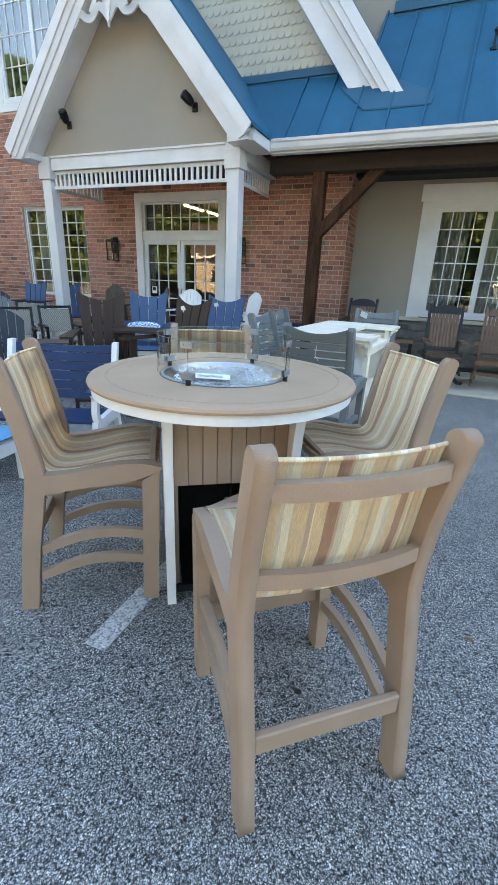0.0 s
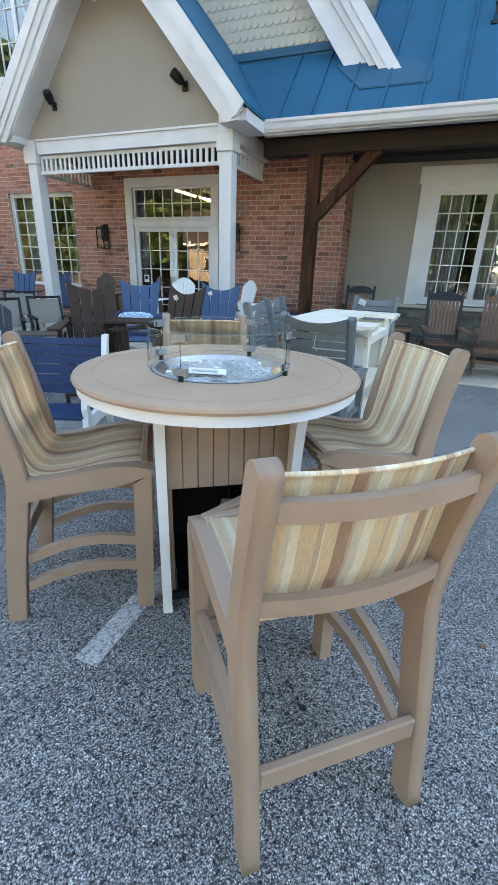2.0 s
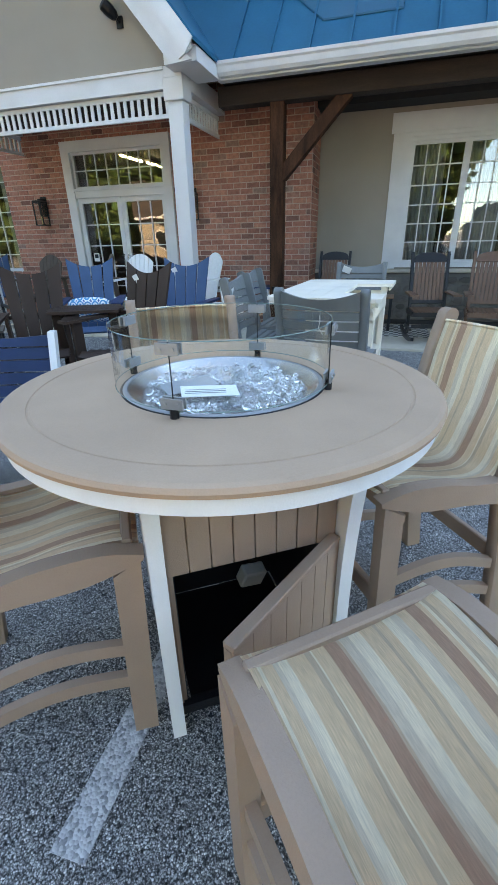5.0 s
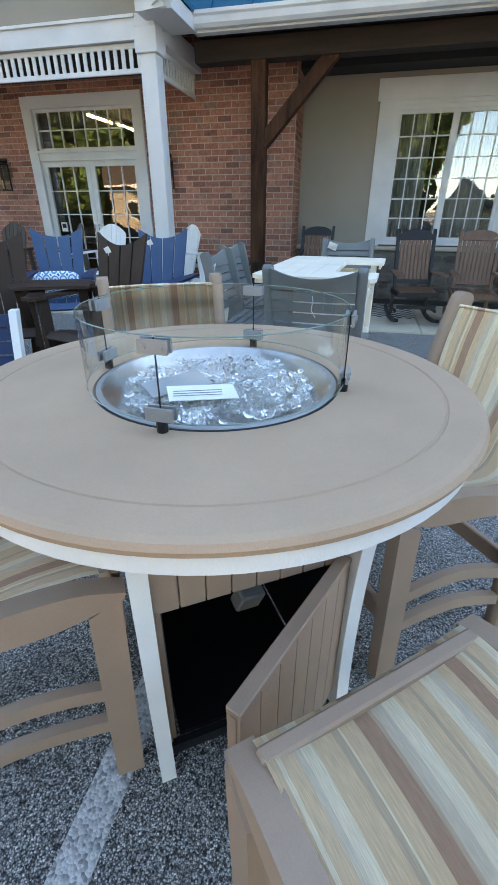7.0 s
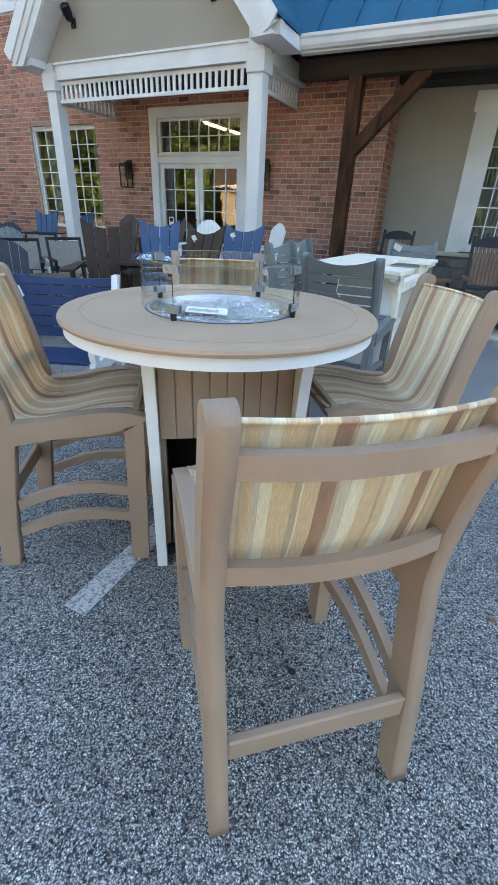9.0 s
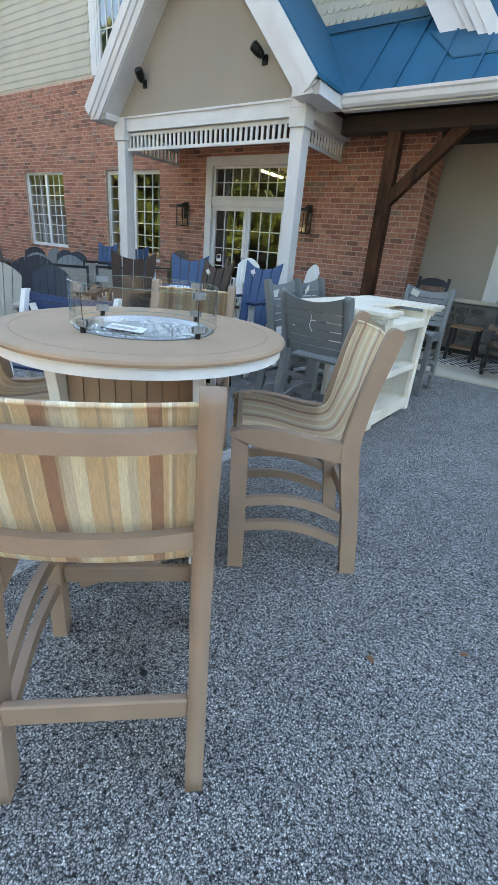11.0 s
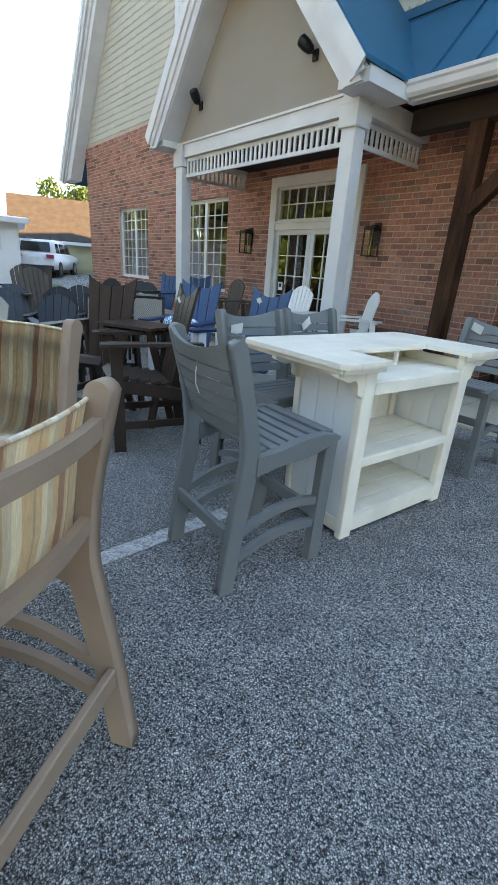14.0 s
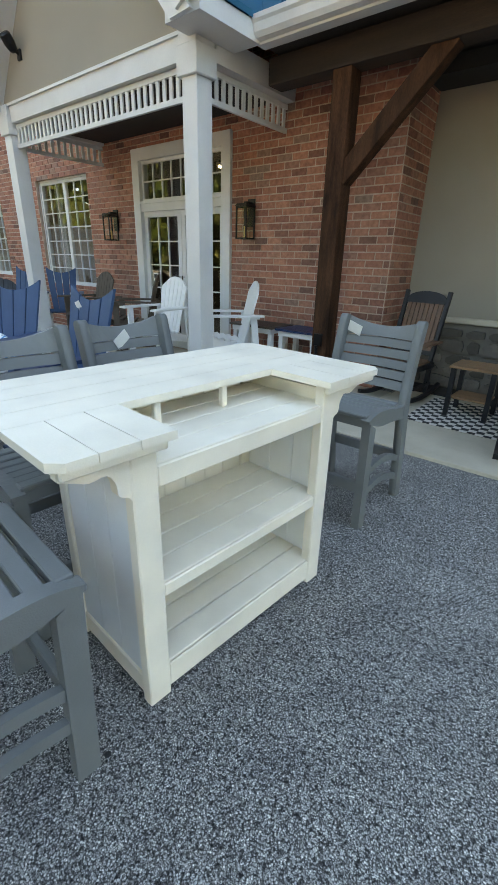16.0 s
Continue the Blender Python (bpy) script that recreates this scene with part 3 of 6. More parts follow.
# main gable roof and its white rake boards
bm = bmesh.new()
for s in (-1, 1):
    a, b = (GA_U, GA_Z + GA_K * GA_TIP), (GA_U + s * GA_TIP, GA_Z)
    prism(bm, [a, b, (b[0], b[1] - 0.06), (a[0], a[1] - 0.06)], "y", 1.13, 18.1)
setting("main_roof", bm, ROOF_DK, "dark blue metal roof of the main gable", "roof")
for s, nm in ((-1, "left"), (1, "right")):
    tipu = GA_U + s * GA_TIP
    for k, (v0, lo, hi) in enumerate(((1.10, 0.06, 0.20), (1.13, 0.18, 0.40), (1.2, 0.36, 0.62))):
        bm = bmesh.new()
        prism(bm, [(GA_U, GA_Z + GA_K * GA_TIP - lo), (tipu, GA_Z - lo * 0.2), (tipu - s * 0.04 - s * (hi - lo) * 0.9, GA_Z - lo * 0.4 - 0.02), (GA_U, GA_Z + GA_K * GA_TIP - hi * 1.6)], "y", v0, v0 + 0.05)
        setting("rake_board", bm, TRIM, "white moulded rake board of the main gable", "trim")
    bm = bmesh.new()
    prism(bm, [(GA_U, GA_Z + GA_K * GA_TIP - 0.1), (tipu - s * 0.02, GA_Z - 0.03), (tipu - s * 0.75, GA_Z - 0.03), (GA_U, GA_Z + GA_K * GA_TIP - 1.0)], "y", 1.255, W + 0.02)
    setting("rake_soffit", bm, TRIM, "white soffit under the main rake", "trim")

# right wing: blue standing-seam roof over the porch, stucco wall above and below
def roof_z(v):
    return ROOF_Z0 + ROOF_K * (v - ROOF_V0)
bm = bmesh.new()
prism(bm, [(ROOF_V0 - 0.02, roof_z(ROOF_V0 - 0.02)), (2.7, roof_z(2.7)), (2.7, roof_z(2.7) - 0.05), (ROOF_V0 - 0.02, roof_z(ROOF_V0 - 0.02) - 0.05)], "x", 1.75, 30)
prism(bm, [(ROOF_V0 - 0.02, roof_z(ROOF_V0 - 0.02)), (W + 0.02, roof_z(W + 0.02)), (W + 0.02, roof_z(W + 0.02) - 0.05), (ROOF_V0 - 0.02, roof_z(ROOF_V0 - 0.02) - 0.05)], "x", -1.2, 1.75)
wing_roof = setting("wing_roof", bm, ROOF, "blue standing-seam metal roof above the porch", "metal roof")
for i in range(46):
    u = 0.769 + i * 0.509
    bm = bmesh.new()
    top = 2.7 if u > 1.75 else W + 0.02
    prism(bm, [(ROOF_V0 - 0.03, roof_z(ROOF_V0 - 0.03)), (top, roof_z(top)), (top, roof_z(top) + 0.05), (ROOF_V0 - 0.03, roof_z(ROOF_V0 - 0.03) + 0.05)], "x", u - 0.015, u + 0.015)
    part("roof_seam", bm, ROOF, wing_roof)
bm = bmesh.new()
span(bm, (1.9, 2.6, roof_z(2.6) - 0.02), (30, 2.72, roof_z(2.6) + 0.22))
span(bm, (1.9, 2.57, roof_z(2.6) + 0.05), (30, 2.61, roof_z(2.6) + 0.09))
setting("roof_flashing", bm, ROOF_DK, "blue metal flashing along the top of the porch roof", "trim")
bm = bmesh.new()
span(bm, (-1.6, W - 0.05, roof_z(W) - 0.12), (1.5, W + 0.03, roof_z(W) + 0.1))
span(bm, (-1.6, W - 0.075, roof_z(W) - 0.02), (1.5, W - 0.05, roof_z(W) + 0.02))
setting("gable_flashing", bm, ROOF_DK, "blue metal flashing under the shingled gable", "trim")
bm = bmesh.new()
prism(bm, [(1.4, 1.3), (1.9, 0.86), (2.88, 0.86), (2.88, 1.05), (2.35, 1.3)], "z", 0, 0.02)
for v in bm.verts:
    v.co.z += roof_z(v.co.y) + 0.012
setting("rake_flashing", bm, ROOF_DK, "blue metal saddle flashing where the rake meets the roof", "trim")
# unseen height and length of this wall are added to block the sun
bm = bmesh.new()
span(bm, (-4.0, 2.7, 5.0), (30, 2.95, 9.0))
setting("wall_upper_wing", bm, STUCCO, "taupe stucco wall above the porch roof, raised out of view to shade the lot", "wall")
# roof out of view, added on the sun-blocking wing
bm = bmesh.new()
prism(bm, [(2.3, 9.0), (18.1, 9.0), (10.2, 11.5)], "x", 1.72, 30.2)
setting("unseen_wing_roof", bm, ROOF_DK, "blue metal roof added out of view on the raised right wing", "roof")
# gutter
bm = bmesh.new()
prof = [(0.5, 3.575), (0.36, 3.575), (0.365, 3.54), (0.385, 3.52), (0.40, 3.46), (0.43, 3.425), (0.5, 3.42)]
prism(bm, prof, "x", 0.545, 30)
soften(bm, 0.004, 1)
setting("gutter", bm, TRIM, "white K-style rain gutter along the porch eave", "gutter")
bm = bmesh.new()
span(bm, (0.56, 0.5, 3.40), (30, 0.62, 3.56))
setting("fascia", bm, TRIM, "white fascia board behind the gutter", "trim")
# porch ceiling, timber frame
bm = bmesh.new()
span(bm, (0.5, 0.62, 3.46), (30, SW, 3.5))
setting("ceiling_porch", bm, BEAMWOOD, "dark wooden ceiling under the porch roof", "ceiling")
bm = bmesh.new()
span(bm, (0.42, 0.86, 3.2), (30, 1.1, 3.44))
soften(bm, 0.02, 2)
setting("porch_beam", bm, BEAMWOOD, "rough dark-stained timber beam along the porch", "timber beam")
for u0 in (1.19, 6.6, 12.0):
    post = thing("timber_post", "rough dark-stained timber porch post with diagonal brace", "timber post", "porch posts", m=BLD)
    bm = bmesh.new()
    span(bm, (u0, 0.88, 0.05), (u0 + 0.2, 1.08, 3.21))
    soften(bm, 0.014, 2)
    for vv in bm.verts:
        vv.co.x += 0.006 * noise.noise(vv.co * 3)
    part("post", bm, TIMBER, post)
    bm = bmesh.new()
    beam(bm, (u0 + 0.15, 0.98, 2.3), (u0 + 1.08, 0.98, 3.25), 0.16, 0.17)
    soften(bm, 0.012, 2)
    part("brace", bm, TIMBER, post)
# stucco front of the wing and its stone base
WIN3 = (2.95, 5.12, 0.93, 3.0)
WIN4 = (6.9, 9.0, 0.93, 3.0)
bm = bmesh.new()
wall_with_holes(bm, 1.7, 30, 0, 3.6, SW, SW + 0.25, [WIN3, WIN4])
wing_wall = setting("wall_wing", bm, STUCCO, "smooth taupe stucco wall of the right wing", "stucco wall")
bm = bmesh.new()
span(bm, (1.702, SW - 0.05, 0.03), (30, SW, 0.86))
stone_base = setting("stone_wainscot", bm, STONE_JOINT, "grey-brown field stone wainscot under the windows", "stone wall")
rs = random.Random(5)
zz, stones = 0.06, []
while zz < 0.8:
    h = rs.uniform(0.11, 0.2)
    uu = 1.72 + rs.uniform(-0.1, 0)
    while uu < 6.0:
        w = rs.uniform(0.16, 0.42)
        stones.append((max(uu, 1.71), min(zz, 0.84), w, min(h, 0.845 - zz)))
        uu += w
    zz += h
for a, z, w, h in stones[:130]:
    if h < 0.04:
        continue
    bm = bmesh.new()
    c = Vector((a + w / 2, SW - 0.055, z + h / 2))
    n = 9
    out = []
    for i in range(n):
        an = 2 * math.pi * i / n + rs.uniform(-0.12, 0.12)
        cx, cz = math.cos(an), math.sin(an)
        k = 1 / max(abs(cx), abs(cz)) ** 0.75
        out.append((c.x + cx * k * (w / 2 - 0.014) * rs.uniform(0.9, 1.0), c.z + cz * k * (h / 2 - 0.012) * rs.uniform(0.9, 1.0)))
    prism(bm, out, "y", SW - 0.05, SW - 0.078 - rs.uniform(0, 0.015))
    part("stone", bm, STONE, stone_base)
bm = bmesh.new()
span(bm, (1.702, SW - 0.1, 0.86), (30, SW + 0.0, 0.93))
soften(bm, 0.012, 1)
setting("stone_ledge", bm, SLAB, "pale cast stone ledge on the wainscot", "trim")

# walk slab in front of the store, with joints
slab = thing("pavement", "pale worn concrete walk slabs along the storefront", "pavement", m=BLD)
tagged(slab, kind="structure")
u = -12.6
i = 0
while u < 14:
    bm = bmesh.new()
    span(bm, (u + 0.006, -0.06, -0.1), (u + 1.82 - 0.006, 1.2, 0.035))
    soften(bm, 0.008, 1)
    part("slab", bm, SLAB, slab)
    bm = bmesh.new()
    span(bm, (u + 0.006, 1.212, -0.1), (u + 1.82 - 0.006, SW if u > 1.0 else W, 0.037))
    soften(bm, 0.008, 1)
    part("slab", bm, SLAB, slab)
    u += 1.82


# windows: frame, bars and panes
def window(name, u0, u1, z0, z1, v, cols, rows, label, casing=0.07, sashes=2, head=0.0, mat=TRIM):
    w = thing(name, label, "window", m=BLD)
    tagged(w, kind="structure")
    bm = bmesh.new()
    for a, b in (((u0, v - 0.02, z0), (u0 + casing, v + 0.1, z1)), ((u1 - casing, v - 0.02, z0), (u1, v + 0.1, z1)),
                 ((u0 + casing, v - 0.02, z1 - casing), (u1 - casing, v + 0.1, z1)), ((u0 + casing, v - 0.04, z0), (u1 - casing, v + 0.1, z0 + casing))):
        span(bm, a, b)
    part("window_frame", bm, mat, w)
    inner = (u1 - u0 - 2 * casing)
    sw = inner / sashes
    for s in range(sashes):
        a = u0 + casing + s * sw
        b = a + sw
        st = 0.05
        bm = bmesh.new()
        za, zb = z0 + casing, z1 - casing
        for p, q in (((a, v + 0.0, za), (a + st, v + 0.06, zb)), ((b - st, v + 0.0, za), (b, v + 0.06, zb)), ((a + st, v, zb - st), (b - st, v + 0.06, zb)), ((a + st, v, za), (b - st, v + 0.06, za + st))):
            span(bm, p, q)
        part("sash", bm, mat, w)
        ga, gb, gc, gd = a + st, b - st, za + st, zb - st
        bm = bmesh.new()
        for k in range(1, cols):
            x = lerp(ga, gb, k / cols)
            span(bm, (x - 0.009, v + 0.012, gc), (x + 0.009, v + 0.045, gd))
        for k in range(1, rows):
            z = lerp(gc, gd, k / rows)
            span(bm, (ga, v + 0.014, z - 0.009), (gb, v + 0.043, z + 0.009))
        part("glazing_bars", bm, mat, w)
        bm = bmesh.new()
        bm.faces.new([bm.verts.new(p) for p in ((ga, v + 0.028, gc), (gb, v + 0.028, gc), (gb, v + 0.028, gd), (ga, v + 0.028, gd))])
        pane = part("pane", bm, WINDOW, w)
        pane.visible_shadow = False
    return w


window("window_1", *WIN1, W + 0.085, 3, 7, "white-framed double window with grid bars set back in brick", casing=0.03)
window("window_2", *WIN2, W + 0.085, 3, 7, "white-framed double window with grid bars set back in brick, farther along", casing=0.03)
window("window_upper", UPWIN[0] + 0.2, UPWIN[1] - 0.2, UPWIN[2] + 0.15, UPWIN[3], W, 4, 4, "white upper-floor double window with grid bars")
bm = bmesh.new()
span(bm, (UPWIN[0], W - 0.03, UPWIN[2]), (UPWIN[0] + 0.2, W + 0.1, UPWIN[3]))
span(bm, (UPWIN[1] - 0.2, W - 0.03, UPWIN[2]), (UPWIN[1], W + 0.1, UPWIN[3]))
span(bm, (UPWIN[0] + 0.2, W - 0.032, UPWIN[2]), (UPWIN[1] - 0.2, W + 0.1, UPWIN[2] + 0.15))
setting("upper_window_trim", bm, TRIM, "white casing round the upper window", "trim")
bm = bmesh.new()
span(bm, (UPWIN[0] + 0.1, W + 0.9, 4.9), (UPWIN[1], W + 1.0, 7.4))
setting("upper_room_wall", bm, CURTAIN, "pale blind wall behind the upper window", "wall")
for k, wn_ in enumerate((WIN3, WIN4)):
    window("window_%d" % (3 + k), wn_[0] + 0.17, wn_[1] - 0.17, wn_[2] + 0.02, wn_[3] - 0.1, SW, 4, 6, "wide white double window with grid bars in stucco")
    bm = bmesh.new()
    span(bm, (wn_[0] - 0.06, SW - 0.035, wn_[2]), (wn_[0] + 0.17, SW + 0.1, 2.95))
    span(bm, (wn_[1] - 0.17, SW - 0.035, wn_[2]), (wn_[1] + 0.06, SW + 0.1, 2.95))
    span(bm, (wn_[0] - 0.1, SW - 0.05, 2.95), (wn_[1] + 0.1, SW + 0.1, 3.22))
    span(bm, (wn_[0] + 0.17, SW - 0.033, 2.89), (wn_[1] - 0.17, SW + 0.1, 2.95))
    setting("window_trim", bm, TRIM, "broad white window casing with a tall head board", "trim")
# drapes behind the glass
for a, b, v in ((-6.2, -5.9, W), (-4.8, -4.45, W), (-9.9, -9.6, W), (-8.5, -8.2, W), (3.1, 3.75, SW), (4.1, 4.75, SW)):
    bm = bmesh.new()
    n = 40
    top = [(lerp(a, b, i / n), v + 0.35 + 0.03 * math.sin(i * 1.7)) for i in range(n + 1)]
    vt = [(bm.verts.new((p, q, 0.6)), bm.verts.new((p, q, 3.05))) for p, q in top]
    for (p, q), (r, s) in zip(vt, vt[1:]):
        bm.faces.new((p, r, s, q))
    single("drape", bm, CURTAIN, "pale gathered drape hanging behind the window", "curtain", "drapes", m=BLD, smooth=True)

# entrance: casing, transom, two glazed leaves
door = thing("door_1", "white glazed double entrance door with a transom light", "entrance door", m=BLD)
tagged(door, kind="structure")
u0, u1 = DOOR[0], DOOR[1]
bm = bmesh.new()
for a, b in (((u0, W - 0.05, 0.04), (u0 + 0.17, W + 0.15, 3.12)), ((u1 - 0.17, W - 0.05, 0.04), (u1, W + 0.15, 3.12)), ((u0 + 0.17, W - 0.05, 2.95), (u1 - 0.17, W + 0.15, 3.12)), ((u0 + 0.17, W - 0.03, 2.22), (u1 - 0.17, W + 0.15, 2.37))):
    span(bm, a, b)
part("casing", bm, TRIM, door)
bm = bmesh.new()
span(bm, (u0 + 0.17, W - 0.055, 2.335), (u1 - 0.17, W - 0.03, 2.37))
part("transom_ledge", bm, TRIM, door)


def glazed(parent, a, b, c, d, cols, rows, v, stile, bottom, name):
    bm = bmesh.new()
    for p, q in (((a, v, c), (a + stile, v + 0.05, d)), ((b - stile, v, c), (b, v + 0.05, d)), ((a + stile, v, d - stile), (b - stile, v + 0.05, d)), ((a + stile, v, c), (b - stile, v + 0.05, c + bottom))):
        span(bm, p, q)
    leaf = part(name, bm, TRIM, parent)
    ga, gb, gc, gd = a + stile, b - stile, c + bottom, d - stile
    bm = bmesh.new()
    for k in range(1, cols):
        x = lerp(ga, gb, k / cols)
        span(bm, (x - 0.009, v + 0.01, gc), (x + 0.009, v + 0.04, gd))
    for k in range(1, rows):
        z = lerp(gc, gd, k / rows)
        span(bm, (ga, v + 0.012, z - 0.009), (gb, v + 0.038, z + 0.009))
    part("glazing_bars", bm, TRIM, leaf)
    bm = bmesh.new()
    bm.faces.new([bm.verts.new(p) for p in ((ga, v + 0.026, gc), (gb, v + 0.026, gc), (gb, v + 0.026, gd), (ga, v + 0.026, gd))])
    pane = part("pane", bm, WINDOW, leaf)
    pane.visible_shadow = False
    return leaf


glazed(door, u0 + 0.17, u1 - 0.17, 2.37, 2.95, 8, 2, W + 0.02, 0.04, 0.04, "transom")
mid = (u0 + u1) / 2
leaf_l = glazed(door, u0 + 0.17, mid - 0.004, 0.05, 2.22, 3, 5, W + 0.02, 0.085, 0.25, "door_leaf")
leaf_r = glazed(door, mid + 0.004, u1 - 0.17, 0.05, 2.22, 3, 5, W + 0.02, 0.085, 0.25, "door_leaf")
for leaf, uu in ((leaf_l, mid - 0.045), (leaf_r, mid + 0.045)):
    bm = bmesh.new()
    tube(bm, (uu, W - 0.03, 0.95), (uu, W - 0.03, 1.25), 0.011, 8)
    tube(bm, (uu, W - 0.03, 0.97), (uu, W + 0.03, 0.97), 0.009, 8)
    tube(bm, (uu, W - 0.03, 1.23), (uu, W + 0.03, 1.23), 0.009, 8)
    part("pull_handle", bm, STEEL, leaf, "steel pull handle")
bm = bmesh.new()
span(bm, (u0 + 0.33, W + 0.024, 1.12), (u0 + 0.45, W + 0.03, 1.27))
single("door_notice", bm, PAPER, "small white notice stuck inside the door glass", "notice", m=BLD)
bm = bmesh.new()
span(bm, (u0 + 0.35, W + 0.021, 1.18), (u0 + 0.43, W + 0.0235, 1.25))
single("notice_print", bm, SLATE, "dark printed square on the door notice", "notice", m=BLD)
# lit tubes on the shop ceiling
for k in range(2):
    lt = thing("ceiling_light", "lit fluorescent strip light on the shop ceiling", "ceiling light", "strip lights", m=BLD @ Matrix.Translation((-2.95 + k * 0.04, 4.15 + k * 1.15, 3.24)) @ Matrix.Rotation(radians(90), 4, "Z"))
    bm = bmesh.new()
    span(bm, (-0.5, -0.06, -0.02), (0.5, 0.06, 0.03))
    part("housing", bm, TRIM, lt)
    bm = bmesh.new()
    tube(bm, (-0.48, 0, -0.04), (0.48, 0, -0.04), 0.019, 10)
    part("tube", bm, TUBE, lt, "lit tube")

# porch gable: posts, beam, lattice, roof
PU, PK, PTIP, PZ = -1.815, 1.17, 2.43, 3.6
for nm, a in (("left", -3.87), ("right", 0.03)):
    po = thing("porch_post", "square white painted porch post with a boxed cap", "porch post", "entrance posts", m=BLD)
    bm = bmesh.new()
    span(bm, (a, 0.0, 0.03), (a + 0.21, 0.21, 3.12))
    soften(bm, 0.006, 1)
    part("shaft", bm, TRIM, po)
    bm = bmesh.new()
    span(bm, (a - 0.035, -0.035, 3.12), (a + 0.245, 0.245, 3.36))
    span(bm, (a - 0.02, -0.02, 3.36), (a + 0.23, 0.23, 3.48))
    soften(bm, 0.006, 1)
    part("cap", bm, TRIM, po)
bm = bmesh.new()
span(bm, (-3.62, 0.02, 3.26), (0.0, 0.2, 3.49))
span(bm, (-3.91, 0.25, 3.26), (-3.7, W - 0.02, 3.49))
span(bm, (0.06, 0.25, 3.26), (0.26, W - 0.02, 3.49))
span(bm, (-3.63, -0.005, 3.455), (0.0, 0.02, 3.485))
setting("porch_frieze", bm, TRIM, "white painted frieze beam on the porch posts", "trim")


def lattice(a, b, label):
    """Turned-slat frieze panel between two points at the front of the porch."""
    t = thing("lattice_panel", label, "lattice", "porch lattice", m=BLD)
    a, b = Vector((*a, 0)), Vector((*b, 0))
    d = b - a
    for z in (3.225, 2.985):
        bm = bmesh.new()
        beam(bm, a + Vector((0, 0, z)), b + Vector((0, 0, z)), 0.035, 0.05)
        part("rail", bm, TRIM, t)
    n = max(2, int(d.length / 0.105))
    me = None
    for i in range(n):
        p = a + d * ((i + 0.5) / n)
        if me is None:
            bm = bmesh.new()
            span(bm, (-0.024, -0.01, 0), (0.024, 0.01, 0.19))
            me = mesh_of("slat", bm, TRIM)
        s = new("slat", me)
        s.parent = t
        s.matrix_local = Matrix.Translation((p.x, p.y, 3.01)) @ Matrix.Rotation(math.atan2(d.y, d.x), 4, "Z")


lattice((-3.66, 0.1), (0.03, 0.1), "white slatted frieze panel between the porch posts")
lattice((0.14, 0.21), (0.14, W - 0.02), "white slatted frieze panel from post to brick wall")
lattice((-3.77, 0.21), (-3.77, W - 0.02), "white slatted frieze panel from far post to brick wall")
bm = bmesh.new()
span(bm, (-3.7, 0.2, 3.3), (0.06, W, 3.34))
setting("ceiling_entrance", bm, BEAMWOOD, "dark wooden ceiling over the entrance", "ceiling")
def pz(u):
    return PZ + PK * (PTIP - abs(u - PU))
bm = bmesh.new()
prism(bm, [(PU - 2.1, 3.49), (PU + 2.1, 3.49), (PU + 2.1, pz(PU + 2.1) - 0.12), (PU, pz(PU) - 0.12), (PU - 2.1, pz(PU - 2.1) - 0.12)], "y", 0.03, 0.15)
setting("wall_porch_gable", bm, STUCCO, "smooth taupe stucco gable over the entrance with faint patches", "stucco wall")
bm = bmesh.new()
for s in (-1, 1):
    a, b = (PU, pz(PU)), (PU + s * PTIP, PZ)
    prism(bm, [a, b, (b[0], b[1] - 0.05), (a[0], a[1] - 0.07)], "y", -0.415, W + 0.02)
setting("porch_roof", bm, ROOF, "blue metal roof of the entrance gable", "metal roof")
for s in (-1, 1):
    tip = PU + s * PTIP
    for k, (v0, lo, hi) in enumerate(((-0.43, 0.03, 0.17), (-0.40, 0.14, 0.3), (-0.37, 0.27, 0.46))):
        bm = bmesh.new()
        e0, e1 = lo / PK * 0.9, hi / PK * 0.9
        prism(bm, [(PU, pz(PU) - lo * 1.35), (tip - s * e0 * 0.3, PZ - lo * 0.75), (tip - s * e1 * 0.9, PZ - 0.16 - 0.1 * k * 0.3), (PU, pz(PU) - hi * 1.35)], "y", v0, v0 + 0.035)
        setting("porch_rake_board", bm, TRIM, "white stepped rake board of the entrance gable", "trim")
    bm = bmesh.new()
    prism(bm, [(PU, pz(PU) - 0.1), (tip - s * 0.03, PZ - 0.07), (tip - s * 0.42, PZ - 0.12), (PU, pz(PU) - 0.62)], "y", -0.335, 0.03)
    setting("porch_rake_soffit", bm, TRIM, "pale soffit under the entrance gable rake", "trim")
    bm = bmesh.new()
    prism(bm, [(tip - s * 0.02, 3.55), (tip - s * 0.02, 3.40), (tip - s * 0.45, 3.40), (tip - s * 0.45, 3.5)], "y", -0.3, 0.5 if s > 0 else W)
    setting("eave_box", bm, TRIM, "white boxed eave of the entrance gable", "trim")
# cut-out ornament in the gable peak
orn = thing("gable_ornament", "white cut-out gingerbread ornament in the gable peak", "ornament", m=BLD)
def band(bm, pts, w):
    for p, q in zip(pts, pts[1:]):
        d = Vector((q[0] - p[0], q[1] - p[1])).normalized()
        n_ = Vector((-d.y, d.x)) * w / 2
        prism(bm, [(p[0] - d.x * 0.01 + n_.x, p[1] - d.y * 0.01 + n_.y), (q[0] + d.x * 0.01 + n_.x, q[1] + d.y * 0.01 + n_.y), (q[0] + d.x * 0.01 - n_.x, q[1] + d.y * 0.01 - n_.y), (p[0] - d.x * 0.01 - n_.x, p[1] - d.y * 0.01 - n_.y)], "y", -0.36, -0.33)
bm = bmesh.new()
